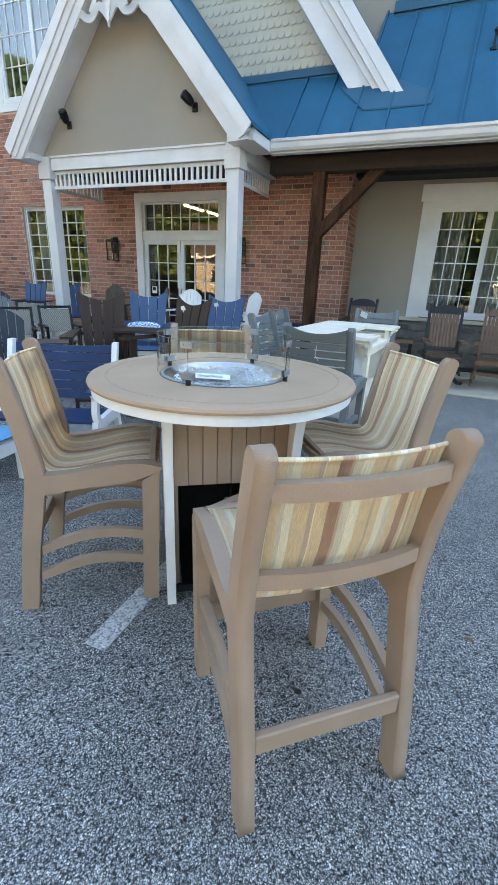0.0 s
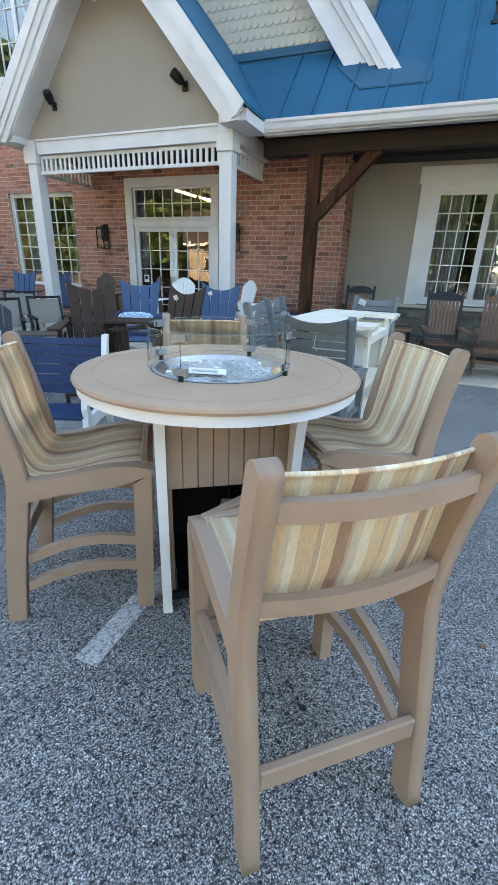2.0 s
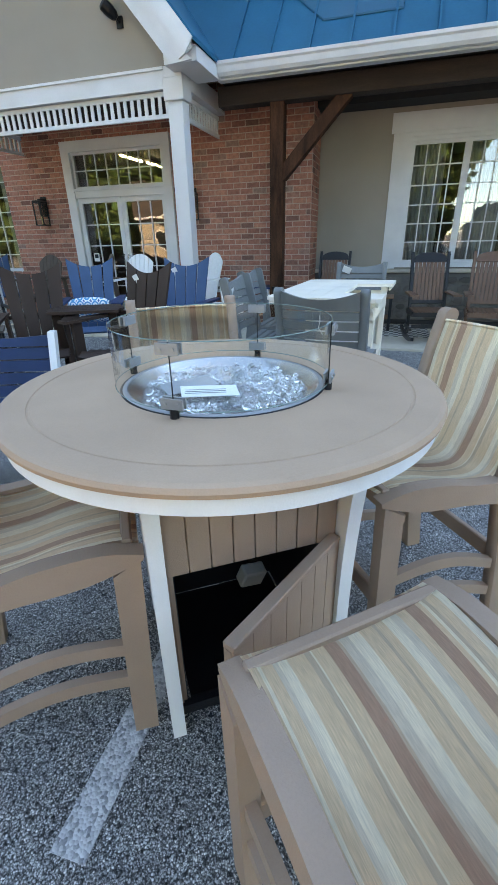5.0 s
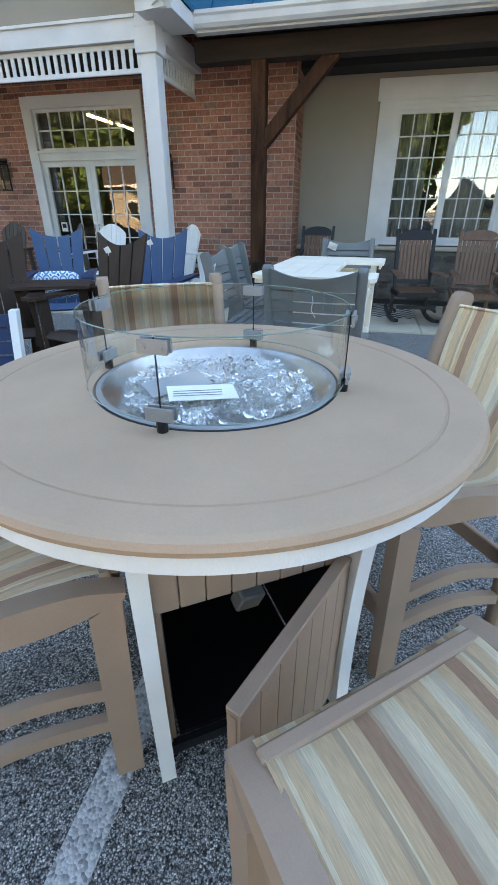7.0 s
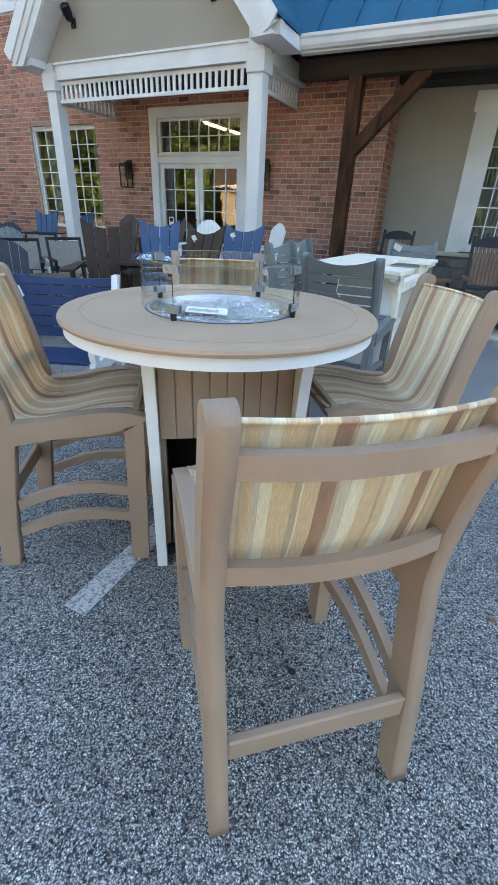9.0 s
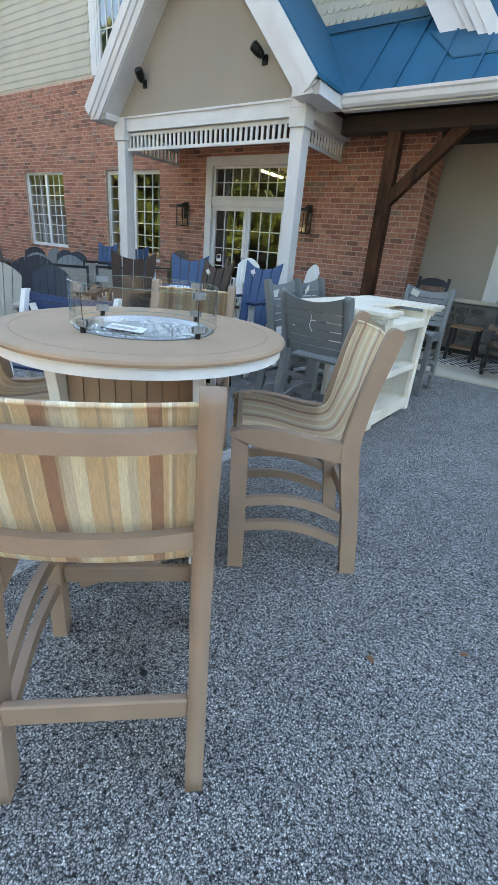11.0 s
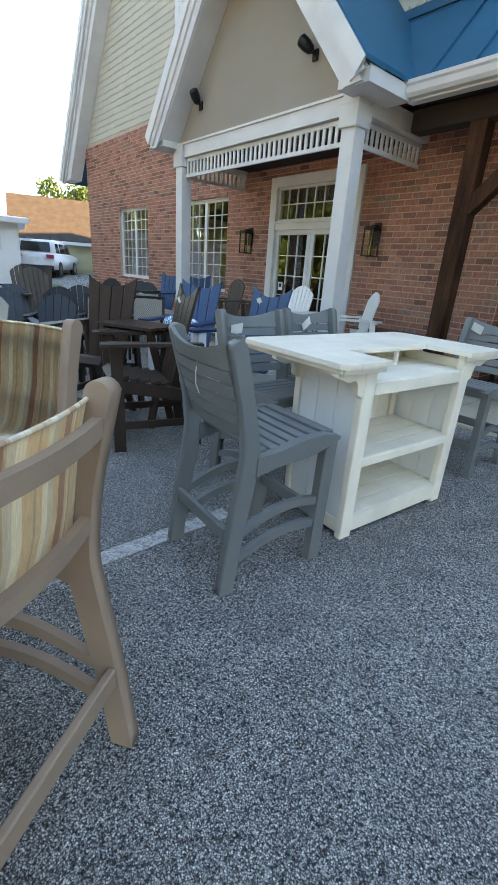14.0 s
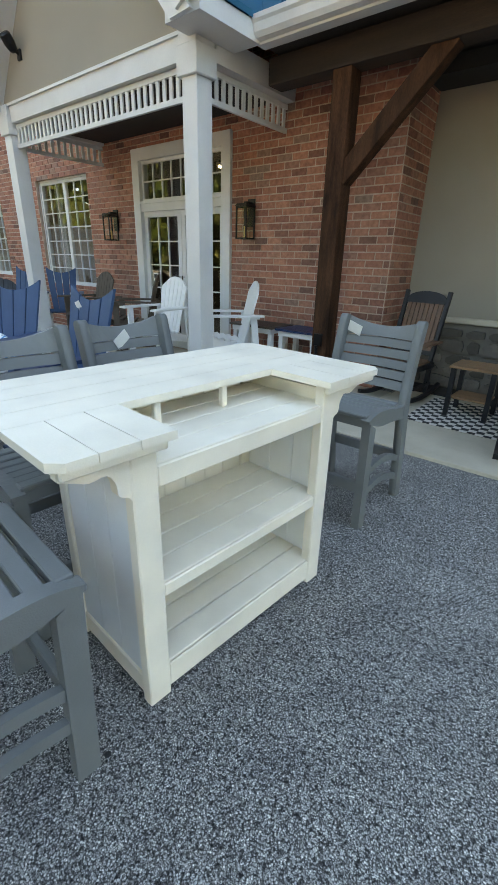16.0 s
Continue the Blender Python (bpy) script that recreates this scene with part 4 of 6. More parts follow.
for s in (-1, 1):
    low = [(PU + s * 0.82, 5.06), (PU + s * 0.66, 5.1), (PU + s * 0.55, 5.22), (PU + s * 0.42, 5.14), (PU + s * 0.3, 5.14), (PU + s * 0.16, 5.25), (PU, 5.1)]
    band(bm, curve_pts(low, 5), 0.1)
    band(bm, curve_pts([(PU + s * 0.6, 5.15), (PU + s * 0.5, 5.4), (PU + s * 0.36, 5.52)], 5), 0.09)
    band(bm, curve_pts([(PU + s * 0.32, 5.2), (PU + s * 0.2, 5.45), (PU + s * 0.32, 5.7), (PU + s * 0.12, 5.8)], 5), 0.08)
    band(bm, curve_pts([(PU + s * 0.03, 5.2), (PU + s * 0.1, 5.5), (PU, 5.75)], 5), 0.09)
part("fretwork", bm, TRIM, orn)
bm = bmesh.new()
prism(bm, [(PU - 0.06, 5.3), (PU, 4.98), (PU + 0.06, 5.3), (PU, 6.3)], "y", -0.375, -0.33)
part("pendant", bm, TRIM, orn)


# flood lights on the gable
def flood(u, z, turn):
    f = thing("flood_light", "small black bullet flood light on the stucco gable", "flood light", "gable flood lights", m=BLD @ Matrix.Translation((u, 0.03, z)))
    bm = bmesh.new()
    span(bm, (-0.045, -0.03, -0.06), (0.045, 0.0, 0.06))
    soften(bm, 0.006, 1)
    part("base", bm, METAL_BK, f)
    bm = bmesh.new()
    tube(bm, (0, -0.02, 0), (turn * 0.03, -0.1, 0.05), 0.018, 8)
    part("arm", bm, METAL_BK, f)
    bm = bmesh.new()
    d = Vector((turn * 0.2, -0.16, 0.2)).normalized()
    c = Vector((turn * 0.03, -0.1, 0.05))
    tube(bm, c - d * 0.05, c - d * 0.02, 0.03, 14, 0.055)
    tube(bm, c - d * 0.02, c + d * 0.05, 0.055, 14, 0.072)
    tube(bm, c + d * 0.05, c + d * 0.14, 0.072, 14, 0.07)
    tube(bm, c + d * 0.14, c + d * 0.16, 0.07, 14, 0.05)
    part("head", bm, METAL_BK, f, smooth=False)


flood(-0.55, 3.98, -1)
flood(-3.1, 3.93, 0.2)


# wall lanterns
def lantern(u):
    f = thing("wall_lantern", "tall black metal wall lantern with clear glass on brick", "wall lantern", "entrance lanterns", m=BLD @ Matrix.Translation((u, W - 0.016, 1.78)))
    bm = bmesh.new()
    span(bm, (-0.06, -0.02, 0.16), (0.06, 0.0, 0.5))
    span(bm, (-0.03, -0.14, 0.42), (0.03, -0.02, 0.46))
    part("back_plate", bm, METAL_BK, f)
    bm = bmesh.new()
    for x in (-0.085, 0.085):
        for y in (-0.22, -0.05):
            span(bm, (x - 0.009, y - 0.009, 0), (x + 0.009, y + 0.009, 0.4))
    for z in (0.0, 0.385):
        span(bm, (-0.094, -0.229, z), (0.094, -0.211, z + 0.018))
        span(bm, (-0.094, -0.059, z), (0.094, -0.041, z + 0.018))
        span(bm, (-0.094, -0.211, z), (-0.076, -0.059, z + 0.018))
        span(bm, (0.076, -0.211, z), (0.094, -0.059, z + 0.018))
    part("cage", bm, METAL_BK, f)
    bm = bmesh.new()
    prism(bm, [(-0.1, 0.403), (0.1, 0.403), (0.07, 0.43), (-0.07, 0.43)], "y", -0.235, -0.035)
    part("roof", bm, METAL_BK, f)
    bm = bmesh.new()
    for y in (-0.221, -0.049):
        bm.faces.new([bm.verts.new(p) for p in ((-0.076, y, 0.018), (0.076, y, 0.018), (0.076, y, 0.385), (-0.076, y, 0.385))])
    for x in (-0.086, 0.086):
        bm.faces.new([bm.verts.new(p) for p in ((x, -0.211, 0.018), (x, -0.059, 0.018), (x, -0.059, 0.385), (x, -0.211, 0.385))])
    part("pane", bm, CLEAR, f, "clear glass pane")
    bm = bmesh.new()
    tube(bm, (0, -0.135, 0.02), (0, -0.135, 0.16), 0.02, 10)
    part("candle", bm, BRASS, f, "brass candle socket")


lantern(-0.37)
lantern(-3.52)
# conduit below the beam end
bm = bmesh.new()
tube(bm, (1.30, 0.83, 0.35), (1.28, 0.83, 0.62), 0.02, 8)
span(bm, (1.24, 0.84, 0.62), (1.33, 0.88, 0.75))
single("outlet_box", bm, METAL_BK, "small black outlet box on the timber post", "outlet box", m=BLD)

# small lamp standing on the porch roof
rl = thing("roof_lamp", "small black metal lamp on the blue roof", "flood light", m=BLD @ Matrix.Translation((3.57, 1.68, roof_z(1.68))))
bm = bmesh.new()
tube(bm, (0, 0, -0.02), (0, 0, 0.02), 0.05, 12)
tube(bm, (0, 0, 0.0), (0, 0, 0.22), 0.016, 8)
part("stem", bm, METAL_BK, rl)
bm = bmesh.new()
tube(bm, (0.0, 0.0, 0.2), (0.1, 0.02, 0.3), 0.05, 12, 0.07)
part("head", bm, METAL_BK, rl)


# ---- counter-height chairs: one frame, sling or slats ----
POST_BACK = [(-0.314, 0), (-0.272, 0.33), (-0.228, 0.6), (-0.217, 0.72), (-0.24, 0.9), (-0.27, 1.03), (-0.298, 1.14)]
POST_FRONT = [(-0.24, 0), (-0.2, 0.3), (-0.152, 0.57), (-0.14, 0.7), (-0.17, 0.88), (-0.202, 1.03), (-0.23, 1.14)]
HW, PT = 0.26, 0.05


def chair_frame(ch, mat, slim=0.0):
    """Posts, legs, seat rails and stretchers under a chair; front is +y."""
    back, front = curve_pts(POST_BACK, 5), curve_pts(POST_FRONT, 5)
    cap = [(-0.271 + 0.035 * math.cos(math.radians(q)), 1.16 + 0.035 * math.sin(math.radians(q))) for q in (165, 140, 115, 90, 65, 40, 15)]
    rail_top = curve_pts([(0.356, 0.712), (0.25, 0.735), (0.1, 0.725), (-0.02, 0.7), (-0.15, 0.69)], 4)
    rail_bot = curve_pts([(0.352, 0.695), (0.2, 0.645), (0.0, 0.625), (-0.155, 0.598)], 4)
    for s in (-1, 1):
        bm = bmesh.new()
        prism(bm, back + cap + front[::-1], "x", s * HW - PT / 2, s * HW + PT / 2)
        soften(bm, 0.011, 3, False)
        post = part("back_post", bm, mat, ch)
        for f in post.data.polygons:
            f.use_smooth = len(f.vertices) <= 4
        bm = bmesh.new()
        prism(bm, [(0.246, 0), (0.32, 0), (0.345, 0.695), (0.268, 0.65)], "x", s * HW - PT / 2, s * HW + PT / 2)
        soften(bm, 0.008, 1)
        part("front_leg", bm, mat, ch)
        bm = bmesh.new()
        prism(bm, ribbon(rail_top, rail_bot), "x", s * HW - 0.02, s * HW + 0.032)
        soften(bm, 0.009, 1)
        part("seat_rail", bm, mat, ch)
        for z0, z1 in ((0.385, 0.335), (0.25, 0.195)):
            bm = bmesh.new()
            top = [(lerp(0.27, -0.23 + z1 * 0.12, i / 8), lerp(z0, z1, i / 8) + 0.045 * math.sin(math.pi * i / 8)) for i in range(9)]
            prism(bm, ribbon(top, [(p, q - 0.045) for p, q in top]), "x", s * HW - 0.014, s * HW + 0.014)
            soften(bm, 0.005, 1)
            part("side_stretcher", bm, mat, ch)
    bm = bmesh.new()
    box(bm, (0, -0.262, 0.3), (2 * HW - PT, 0.026, 0.07))
    soften(bm, 0.005, 1)
    part("rear_stretcher", bm, mat, ch)
    bm = bmesh.new()
    box(bm, (0, 0.295, 0.27), (2 * HW - PT, 0.03, 0.07))
    soften(bm, 0.005, 1)
    part("foot_rest", bm, mat, ch)
    bm = bmesh.new()
    box(bm, (0, 0.315, 0.695), (2 * HW - 0.04, 0.03, 0.075))
    soften(bm, 0.005, 1)
    part("front_apron", bm, mat, ch)


def bowed_rail(bm, y, z, h, bow, thick=0.024, dip=0.0, half=HW - PT / 2, lean=0.0):
    """A horizontal back rail that bows backwards in the middle; dip lowers its top edge."""
    n = 10
    f, b = [], []
    for i in range(n + 1):
        x = lerp(-half, half, i / n)
        k = 1 - (x / half) ** 2
        yy = y - bow * k
        t = z + h / 2 - dip * k
        f.append([bm.verts.new((x, yy, z - h / 2)), bm.verts.new((x, yy - lean, t))])
        b.append([bm.verts.new((x, yy - thick, z - h / 2)), bm.verts.new((x, yy - thick - lean, t))])
    for i in range(n):
        bm.faces.new((f[i][0], f[i + 1][0], f[i + 1][1], f[i][1]))
        bm.faces.new((b[i][1], b[i + 1][1], b[i + 1][0], b[i][0]))
        bm.faces.new((f[i][1], f[i + 1][1], b[i + 1][1], b[i][1]))
        bm.faces.new((b[i][0], b[i + 1][0], f[i + 1][0], f[i][0]))
    for i in (0, n):
        bm.faces.new((f[i][0], f[i][1], b[i][1], b[i][0]))


def sling_chair():
    ch = thing("sling_chair", "tan counter-height chair with a striped fabric sling", "chair", "chairs round the fire table")
    chair_frame(ch, TAN)
    prof = curve_pts([(0.345, 0.722), (0.28, 0.735), (0.15, 0.722), (0.02, 0.692), (-0.1, 0.682), (-0.155, 0.72), (-0.178, 0.82), (-0.195, 0.92), (-0.214, 1.03), (-0.245, 1.15)], 4)
    bm = bmesh.new()
    half = HW - 0.024
    grid = []
    for j, (y, z) in enumerate(prof):
        row = []
        for i in range(13):
            x = lerp(-half, half, i / 12)
            k = 1 - (x / half) ** 2
            up = max(0.0, min(1.0, (z - 0.74) / 0.15))
            row.append(bm.verts.new((x, y - 0.032 * k * up, z - 0.02 * k * (1 - up))))
        grid.append(row)
    for a, b in zip(grid, grid[1:]):
        for i in range(12):
            bm.faces.new((a[i], a[i + 1], b[i + 1], b[i]))
    bmesh.ops.solidify(bm, geom=bm.faces[:], thickness=0.003)
    part("sling", bm, SLING, ch, "striped beige and cream woven sling", smooth=True)
    bm = bmesh.new()
    n = 16
    ringv = []
    for i in range(n + 1):
        x = lerp(-half, half, i / n)
        k = 1 - (x / half) ** 2
        ringv.append([bm.verts.new((x, -0.245 - 0.032 * k + 0.006 * math.cos(q), 1.15 + 0.006 * math.sin(q))) for q in (0, 1.05, 2.1, 3.14, 4.2, 5.24)])
    for p, q in zip(ringv, ringv[1:]):
        for i in range(6):
            bm.faces.new((p[i], q[i], q[(i + 1) % 6], p[(i + 1) % 6]))
    part("hem", bm, SLING, ch, "sewn fabric hem", smooth=True)
    for z, y, h in ((1.088, -0.256, 0.046), (0.815, -0.2, 0.046)):
        bm = bmesh.new()
        bowed_rail(bm, y, z, h, 0.032, 0.026)
        soften(bm, 0.007, 2)
        part("back_rail", bm, TAN, ch)
    return ch


def slat_chair():
    ch = thing("slat_chair", "grey poly lumber counter chair with slatted seat and back", "chair", "chairs round the white bar")
    chair_frame(ch, GREY)
    for i in range(7):
        y = 0.315 - i * 0.069
        bm = bmesh.new()
        z = 0.722 - 0.012 * math.sin(math.pi * i / 6) - 0.004 * i
        box(bm, (0, y, z), (2 * HW - 0.02, 0.055, 0.022))
        soften(bm, 0.005, 1)
        part("seat_slat", bm, GREY, ch)
    levels = [(0.79, 0.05), (0.852, 0.05), (0.914, 0.05), (0.976, 0.05), (1.038, 0.05)]
    for z, h in levels:
        y = -0.14 - 0.33 * max(0, z - 0.78)
        bm = bmesh.new()
        bowed_rail(bm, y - 0.03, z, h, 0.025, 0.02, lean=0.015)
        part("back_slat", bm, GREY, ch)
    bm = bmesh.new()
    bowed_rail(bm, -0.265, 1.125, 0.11, 0.025, 0.022, dip=0.045, lean=0.03)
    soften(bm, 0.004, 1)
    part("top_slat", bm, GREY, ch)
    return ch


def cord_on(ch, loop):
    bm = bmesh.new()
    for a, b in zip(loop, loop[1:]):
        tube(bm, a, b, 0.0025, 5)
    part("tag_cord", bm, CORD, ch, "white tag cord")


def tag_on(ch, m, w=0.1, h=0.075):
    bm = bmesh.new()
    box(bm, (0, 0, 0), (w, 0.002, h))
    part("price_tag", bm, PAPER, ch, "white price tag", m=m)


c0 = sling_chair()
c0.matrix_basis = at(0.254, 1.174, facing(-0.35, 0.937))
tagged(c0, "tan counter chair with striped sling, drawn back from the fire table")
for x, y, fx, fy in ((-0.738, 1.958, 0.975, 0.222), (0.651, 2.286, -0.967, -0.256), (-0.25, 2.95, 0.16, -0.987)):
    copy_thing(c0, at(x, y, facing(fx, fy)))["label"] = "tan counter chair with striped sling, drawn up to the fire table"
g0 = slat_chair()
for x, y, fx, fy, tag in ((0.305, 4.6, 0.919, -0.395, pose(0.12, -0.27, 1.06, -15, 8, 0)), (0.475, 5.27, 0.919, -0.395, pose(0.02, -0.275, 1.07, -15, 38, 0)), (1.505, 5.953, -0.36, -0.933, pose(0.17, -0.245, 1.11, -18, -20, 0))):
    c = copy_thing(g0, at(x, y, facing(fx, fy)))
    c["label"] = "grey slatted counter chair with a white price tag on its back"
    tag_on(c, tag)
g0.matrix_basis = at(0.626, 3.73, facing(0.43, 0.903))
g0["label"] = "grey slatted counter chair with a white cord on its back"
cord_on(g0, [(0.0, -0.3, 1.08), (0.012, -0.315, 1.02), (0.004, -0.31, 0.97), (0.03, -0.305, 0.93)])

# ---- round fire table ----
TC = (-0.092, 2.1)
TBL = pose(TC[0], TC[1], 0) @ Matrix.Diagonal((1.046, 1.046, 1.008, 1))
table = thing("fire_table", "round tan and white fire pit table with an open cabinet", "fire table", m=TBL)
bm = bmesh.new()
rows = lathe(bm, [(0.275, 1.035), (0.275, 1.067), (0.52, 1.067), (0.522, 1.0645), (0.526, 1.0645), (0.528, 1.067), (0.586, 1.067), (0.598, 1.063), (0.604, 1.053), (0.601, 1.042), (0.592, 1.04), (0.275, 1.035)], 96)
part("tabletop", bm, TABLE_TAN, table, "tan round top with a fine ring groove", smooth=False)
bm = bmesh.new()
lathe(bm, [(0.575, 1.04), (0.588, 1.04), (0.588, 0.998), (0.562, 0.995), (0.562, 1.04)], 96)
part("apron", bm, WHITE, table, "white apron ring", smooth=False)
TR = Matrix.Rotation(radians(14), 4, "Z")   # table front faces local -y


def tpart(name, bm, mat, parent=None, label="", w=0.0):
    if w:
        soften(bm, w, 1)
    bmesh.ops.transform(bm, matrix=TR, verts=bm.verts[:])
    return part(name, bm, mat, parent or table, label)


for sx in (-1, 1):
    for sy in (-1, 1):
        bm = bmesh.new()
        outp = curve_pts([(0.318, 0), (0.308, 0.25), (0.314, 0.55), (0.338, 0.82), (0.378, 0.996)], 4)
        prism(bm, ribbon([(sy * p, q) for p, q in outp], [(sy * (p - 0.085), q) for p, q in outp]), "x", sx * 0.272 - 0.02, sx * 0.272 + 0.02)
        tpart("leg", bm, WHITE, None, "white curved leg", 0.004)
CW, CY = 0.25, 0.262
for k in range(4):
    Rk = Matrix.Rotation(math.pi / 2 * k, 4, "Z")
    half, yy = (CW, CY) if k % 2 == 0 else (CY, CW)
    z0 = 0.61 if k == 0 else 0.06
    bm = bmesh.new()
    box(bm, (0, -yy + 0.012, (z0 + 1.0) / 2), (2 * half - 0.03, 0.012, 1.0 - z0))
    bmesh.ops.transform(bm, matrix=Rk, verts=bm.verts[:])
    pp = tpart("cabinet_panel", bm, TAN, None, "tan tongue-and-groove panel")
    nb = 8
    for i in range(nb):
        b2 = bmesh.new()
        w = 2 * half / nb
        box(b2, (-half + (i + 0.5) * w, -yy, (z0 + 1.0) / 2), (w - 0.003, 0.012, 1.0 - z0 - 0.002))
        bmesh.ops.transform(b2, matrix=Rk, verts=b2.verts[:])
        tpart("board", b2, TAN, pp, "", 0.0015)
bm = bmesh.new()
box(bm, (0, -CY, 0.05), (2 * CW, 0.02, 0.04))
tpart("sill_rail", bm, BLACK)
# black floor and wall sheets stand for the shade inside the open cabinet
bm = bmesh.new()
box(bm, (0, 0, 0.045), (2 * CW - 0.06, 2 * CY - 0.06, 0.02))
tpart("cabinet_floor", bm, BLACK, None, "cabinet floor coloured black for the shade inside")
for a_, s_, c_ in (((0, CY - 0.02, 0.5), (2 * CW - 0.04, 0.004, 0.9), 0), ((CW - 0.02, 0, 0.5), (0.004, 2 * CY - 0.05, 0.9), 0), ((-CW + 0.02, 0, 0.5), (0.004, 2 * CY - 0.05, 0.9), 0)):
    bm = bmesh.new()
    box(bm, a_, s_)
    tpart("cabinet_shade_sheet", bm, BLACK, None, "black sheet for the shade inside the cabinet")
# door hung at the right leg, standing open
DRM = Matrix.Translation((CW - 0.005, -CY - 0.012, 0)) @ Matrix.Rotation(radians(34), 4, "Z")
bm = bmesh.new()
box(bm, (-0.242, 0, 0.345), (0.484, 0.014, 0.55))
bmesh.ops.transform(bm, matrix=DRM, verts=bm.verts[:])
cd = tpart("cabinet_door", bm, TAN, None, "tan cabinet door standing ajar")
bm = bmesh.new()
box(bm, (-0.242, 0, 0.63), (0.484, 0.034, 0.018))
bmesh.ops.transform(bm, matrix=DRM, verts=bm.verts[:])
tpart("top_edge", bm, TAN, cd, "", 0.003)
for i in range(7):
    b2 = bmesh.new()
    for sd in (-1, 1):
        box(b2, (-0.035 - i * 0.069, sd * 0.011, 0.345), (0.066, 0.008, 0.548))
    bmesh.ops.transform(b2, matrix=DRM, verts=b2.verts[:])
    tpart("board", b2, TAN, cd)
bm = bmesh.new()
tube(bm, (0.02, -0.02, 0.86), (0.02, -0.02, 1.0), 0.06, 14)
tube(bm, (0.02, -0.02, 0.7), (0.02, -0.02, 0.86), 0.012, 8)
tube(bm, (0.02, -0.02, 0.7), (0.06, -0.1, 0.45), 0.012, 8)
part("gas_valve", bm, METAL_BK, table, "black gas valve and hose")
bm = bmesh.new()
box(bm, (0.06, -0.12, 0.42), (0.08, 0.05, 0.07), Euler((0.3, 0.2, 0.4)).to_matrix())
soften(bm, 0.006, 1)
part("battery_box", bm, DOVE, table, "small grey ignition box")
# control plate on the side
bm = bmesh.new()
box(bm, (CW + 0.01, -0.06, 0.82), (0.008, 0.14, 0.19))
plate = tpart("control_plate", bm, METAL_BK, None, "black control plate")
for dz, r in ((0.05, 0.022), (-0.045, 0.03)):
    bm = bmesh.new()
    tube(bm, (CW + 0.014, -0.06, 0.82 + dz), (CW + 0.042, -0.06, 0.82 + dz), r, 16)
    tpart("knob", bm, STEEL if dz < 0 else METAL_BK, plate, "control knob")
# burner pan, rim, beads
bm = bmesh.new()
lathe(bm, [(0.272, 1.069), (0.279, 1.072), (0.286, 1.069), (0.287, 1.067)], 72)
part("pan_rim", bm, CLIP, table, "polished steel pan rim", smooth=True)
# black ring drawn for the dark gap under the pan rim
bm = bmesh.new()
lathe(bm, [(0.286, 1.0675), (0.29, 1.069), (0.294, 1.0668)], 72)
part("rim_gap", bm, METAL_BK, table, "black ring for the shaded gap round the pan", smooth=True)
bm = bmesh.new()
rr_ = lathe(bm, [(0.274, 1.07), (0.2, 1.03), (0.19, 1.022)], 72)
bm.faces.new(rr_[-1])
part("burner_pan", bm, STEEL, table, "polished steel burner pan", smooth=True)
tb = bmesh.new()
bmesh.ops.create_icosphere(tb, subdivisions=2, radius=1)
tb.verts.ensure_lookup_table()
BV, BF = [v.co.copy() for v in tb.verts], [tuple(v.index for v in f.verts) for f in tb.faces]
tb.free()
beads = []
rb = random.Random(3)
for i in range(560):
    r, a = 0.228 * math.sqrt(rb.random()), rb.uniform(0, 6.283)
    rad = rb.uniform(0.006, 0.0105)
    z = 1.036 + rb.uniform(0, 0.014) + 0.012 * (r / 0.228) ** 4
    e = Euler((rb.uniform(-0.6, 0.6), rb.uniform(-0.6, 0.6), rb.uniform(0, 6))).to_matrix()
    beads.append(([tuple(e @ Vector((v.x * rad * 1.25, v.y * rad, v.z * rad * 0.65)) + Vector((r * math.cos(a), r * math.sin(a), z))) for v in BV], BF))
fg = joined("fire_glass", beads, CRYSTAL, table)
for f in fg.data.polygons:
    f.use_smooth = True
sheet = bmesh.new()
box(sheet, (-0.01, -0.05, 1.068), (0.155, 0.075, 0.002), Euler((0.08, 0.05, 0.12)).to_matrix())
single("leaflet", sheet, PAPER, "white printed leaflet lying on the fire glass", "leaflet", m=TBL @ Matrix.Translation((-0.03, -0.04, 0)))
bm = bmesh.new()
for i in range(4):
    box(bm, (-0.02, -0.03 + i * -0.014, 1.0705), (0.11, 0.0018, 0.001), Euler((0.08, 0.05, 0.12)).to_matrix())
single("leaflet_print", bm, GREY, "lines of small print on the leaflet", "print", m=TBL @ Matrix.Translation((-0.03, -0.04, 0)))
sheet = bmesh.new()
box(sheet, (-0.07, 0.02, 1.066), (0.15, 0.09, 0.002), Euler((0.06, -0.05, 0.42)).to_matrix())
single("leaflet", sheet, LEAFLET, "folded grey printed leaflet lying behind the other one", "leaflet", m=TBL @ Matrix.Translation((-0.03, -0.04, 0)))
guard = thing("glass_guard", "round clear glass wind guard with steel clips on the table", "wind guard", m=TBL)
GR = 0.302
SEAM = [-113, -22, 66, 157]
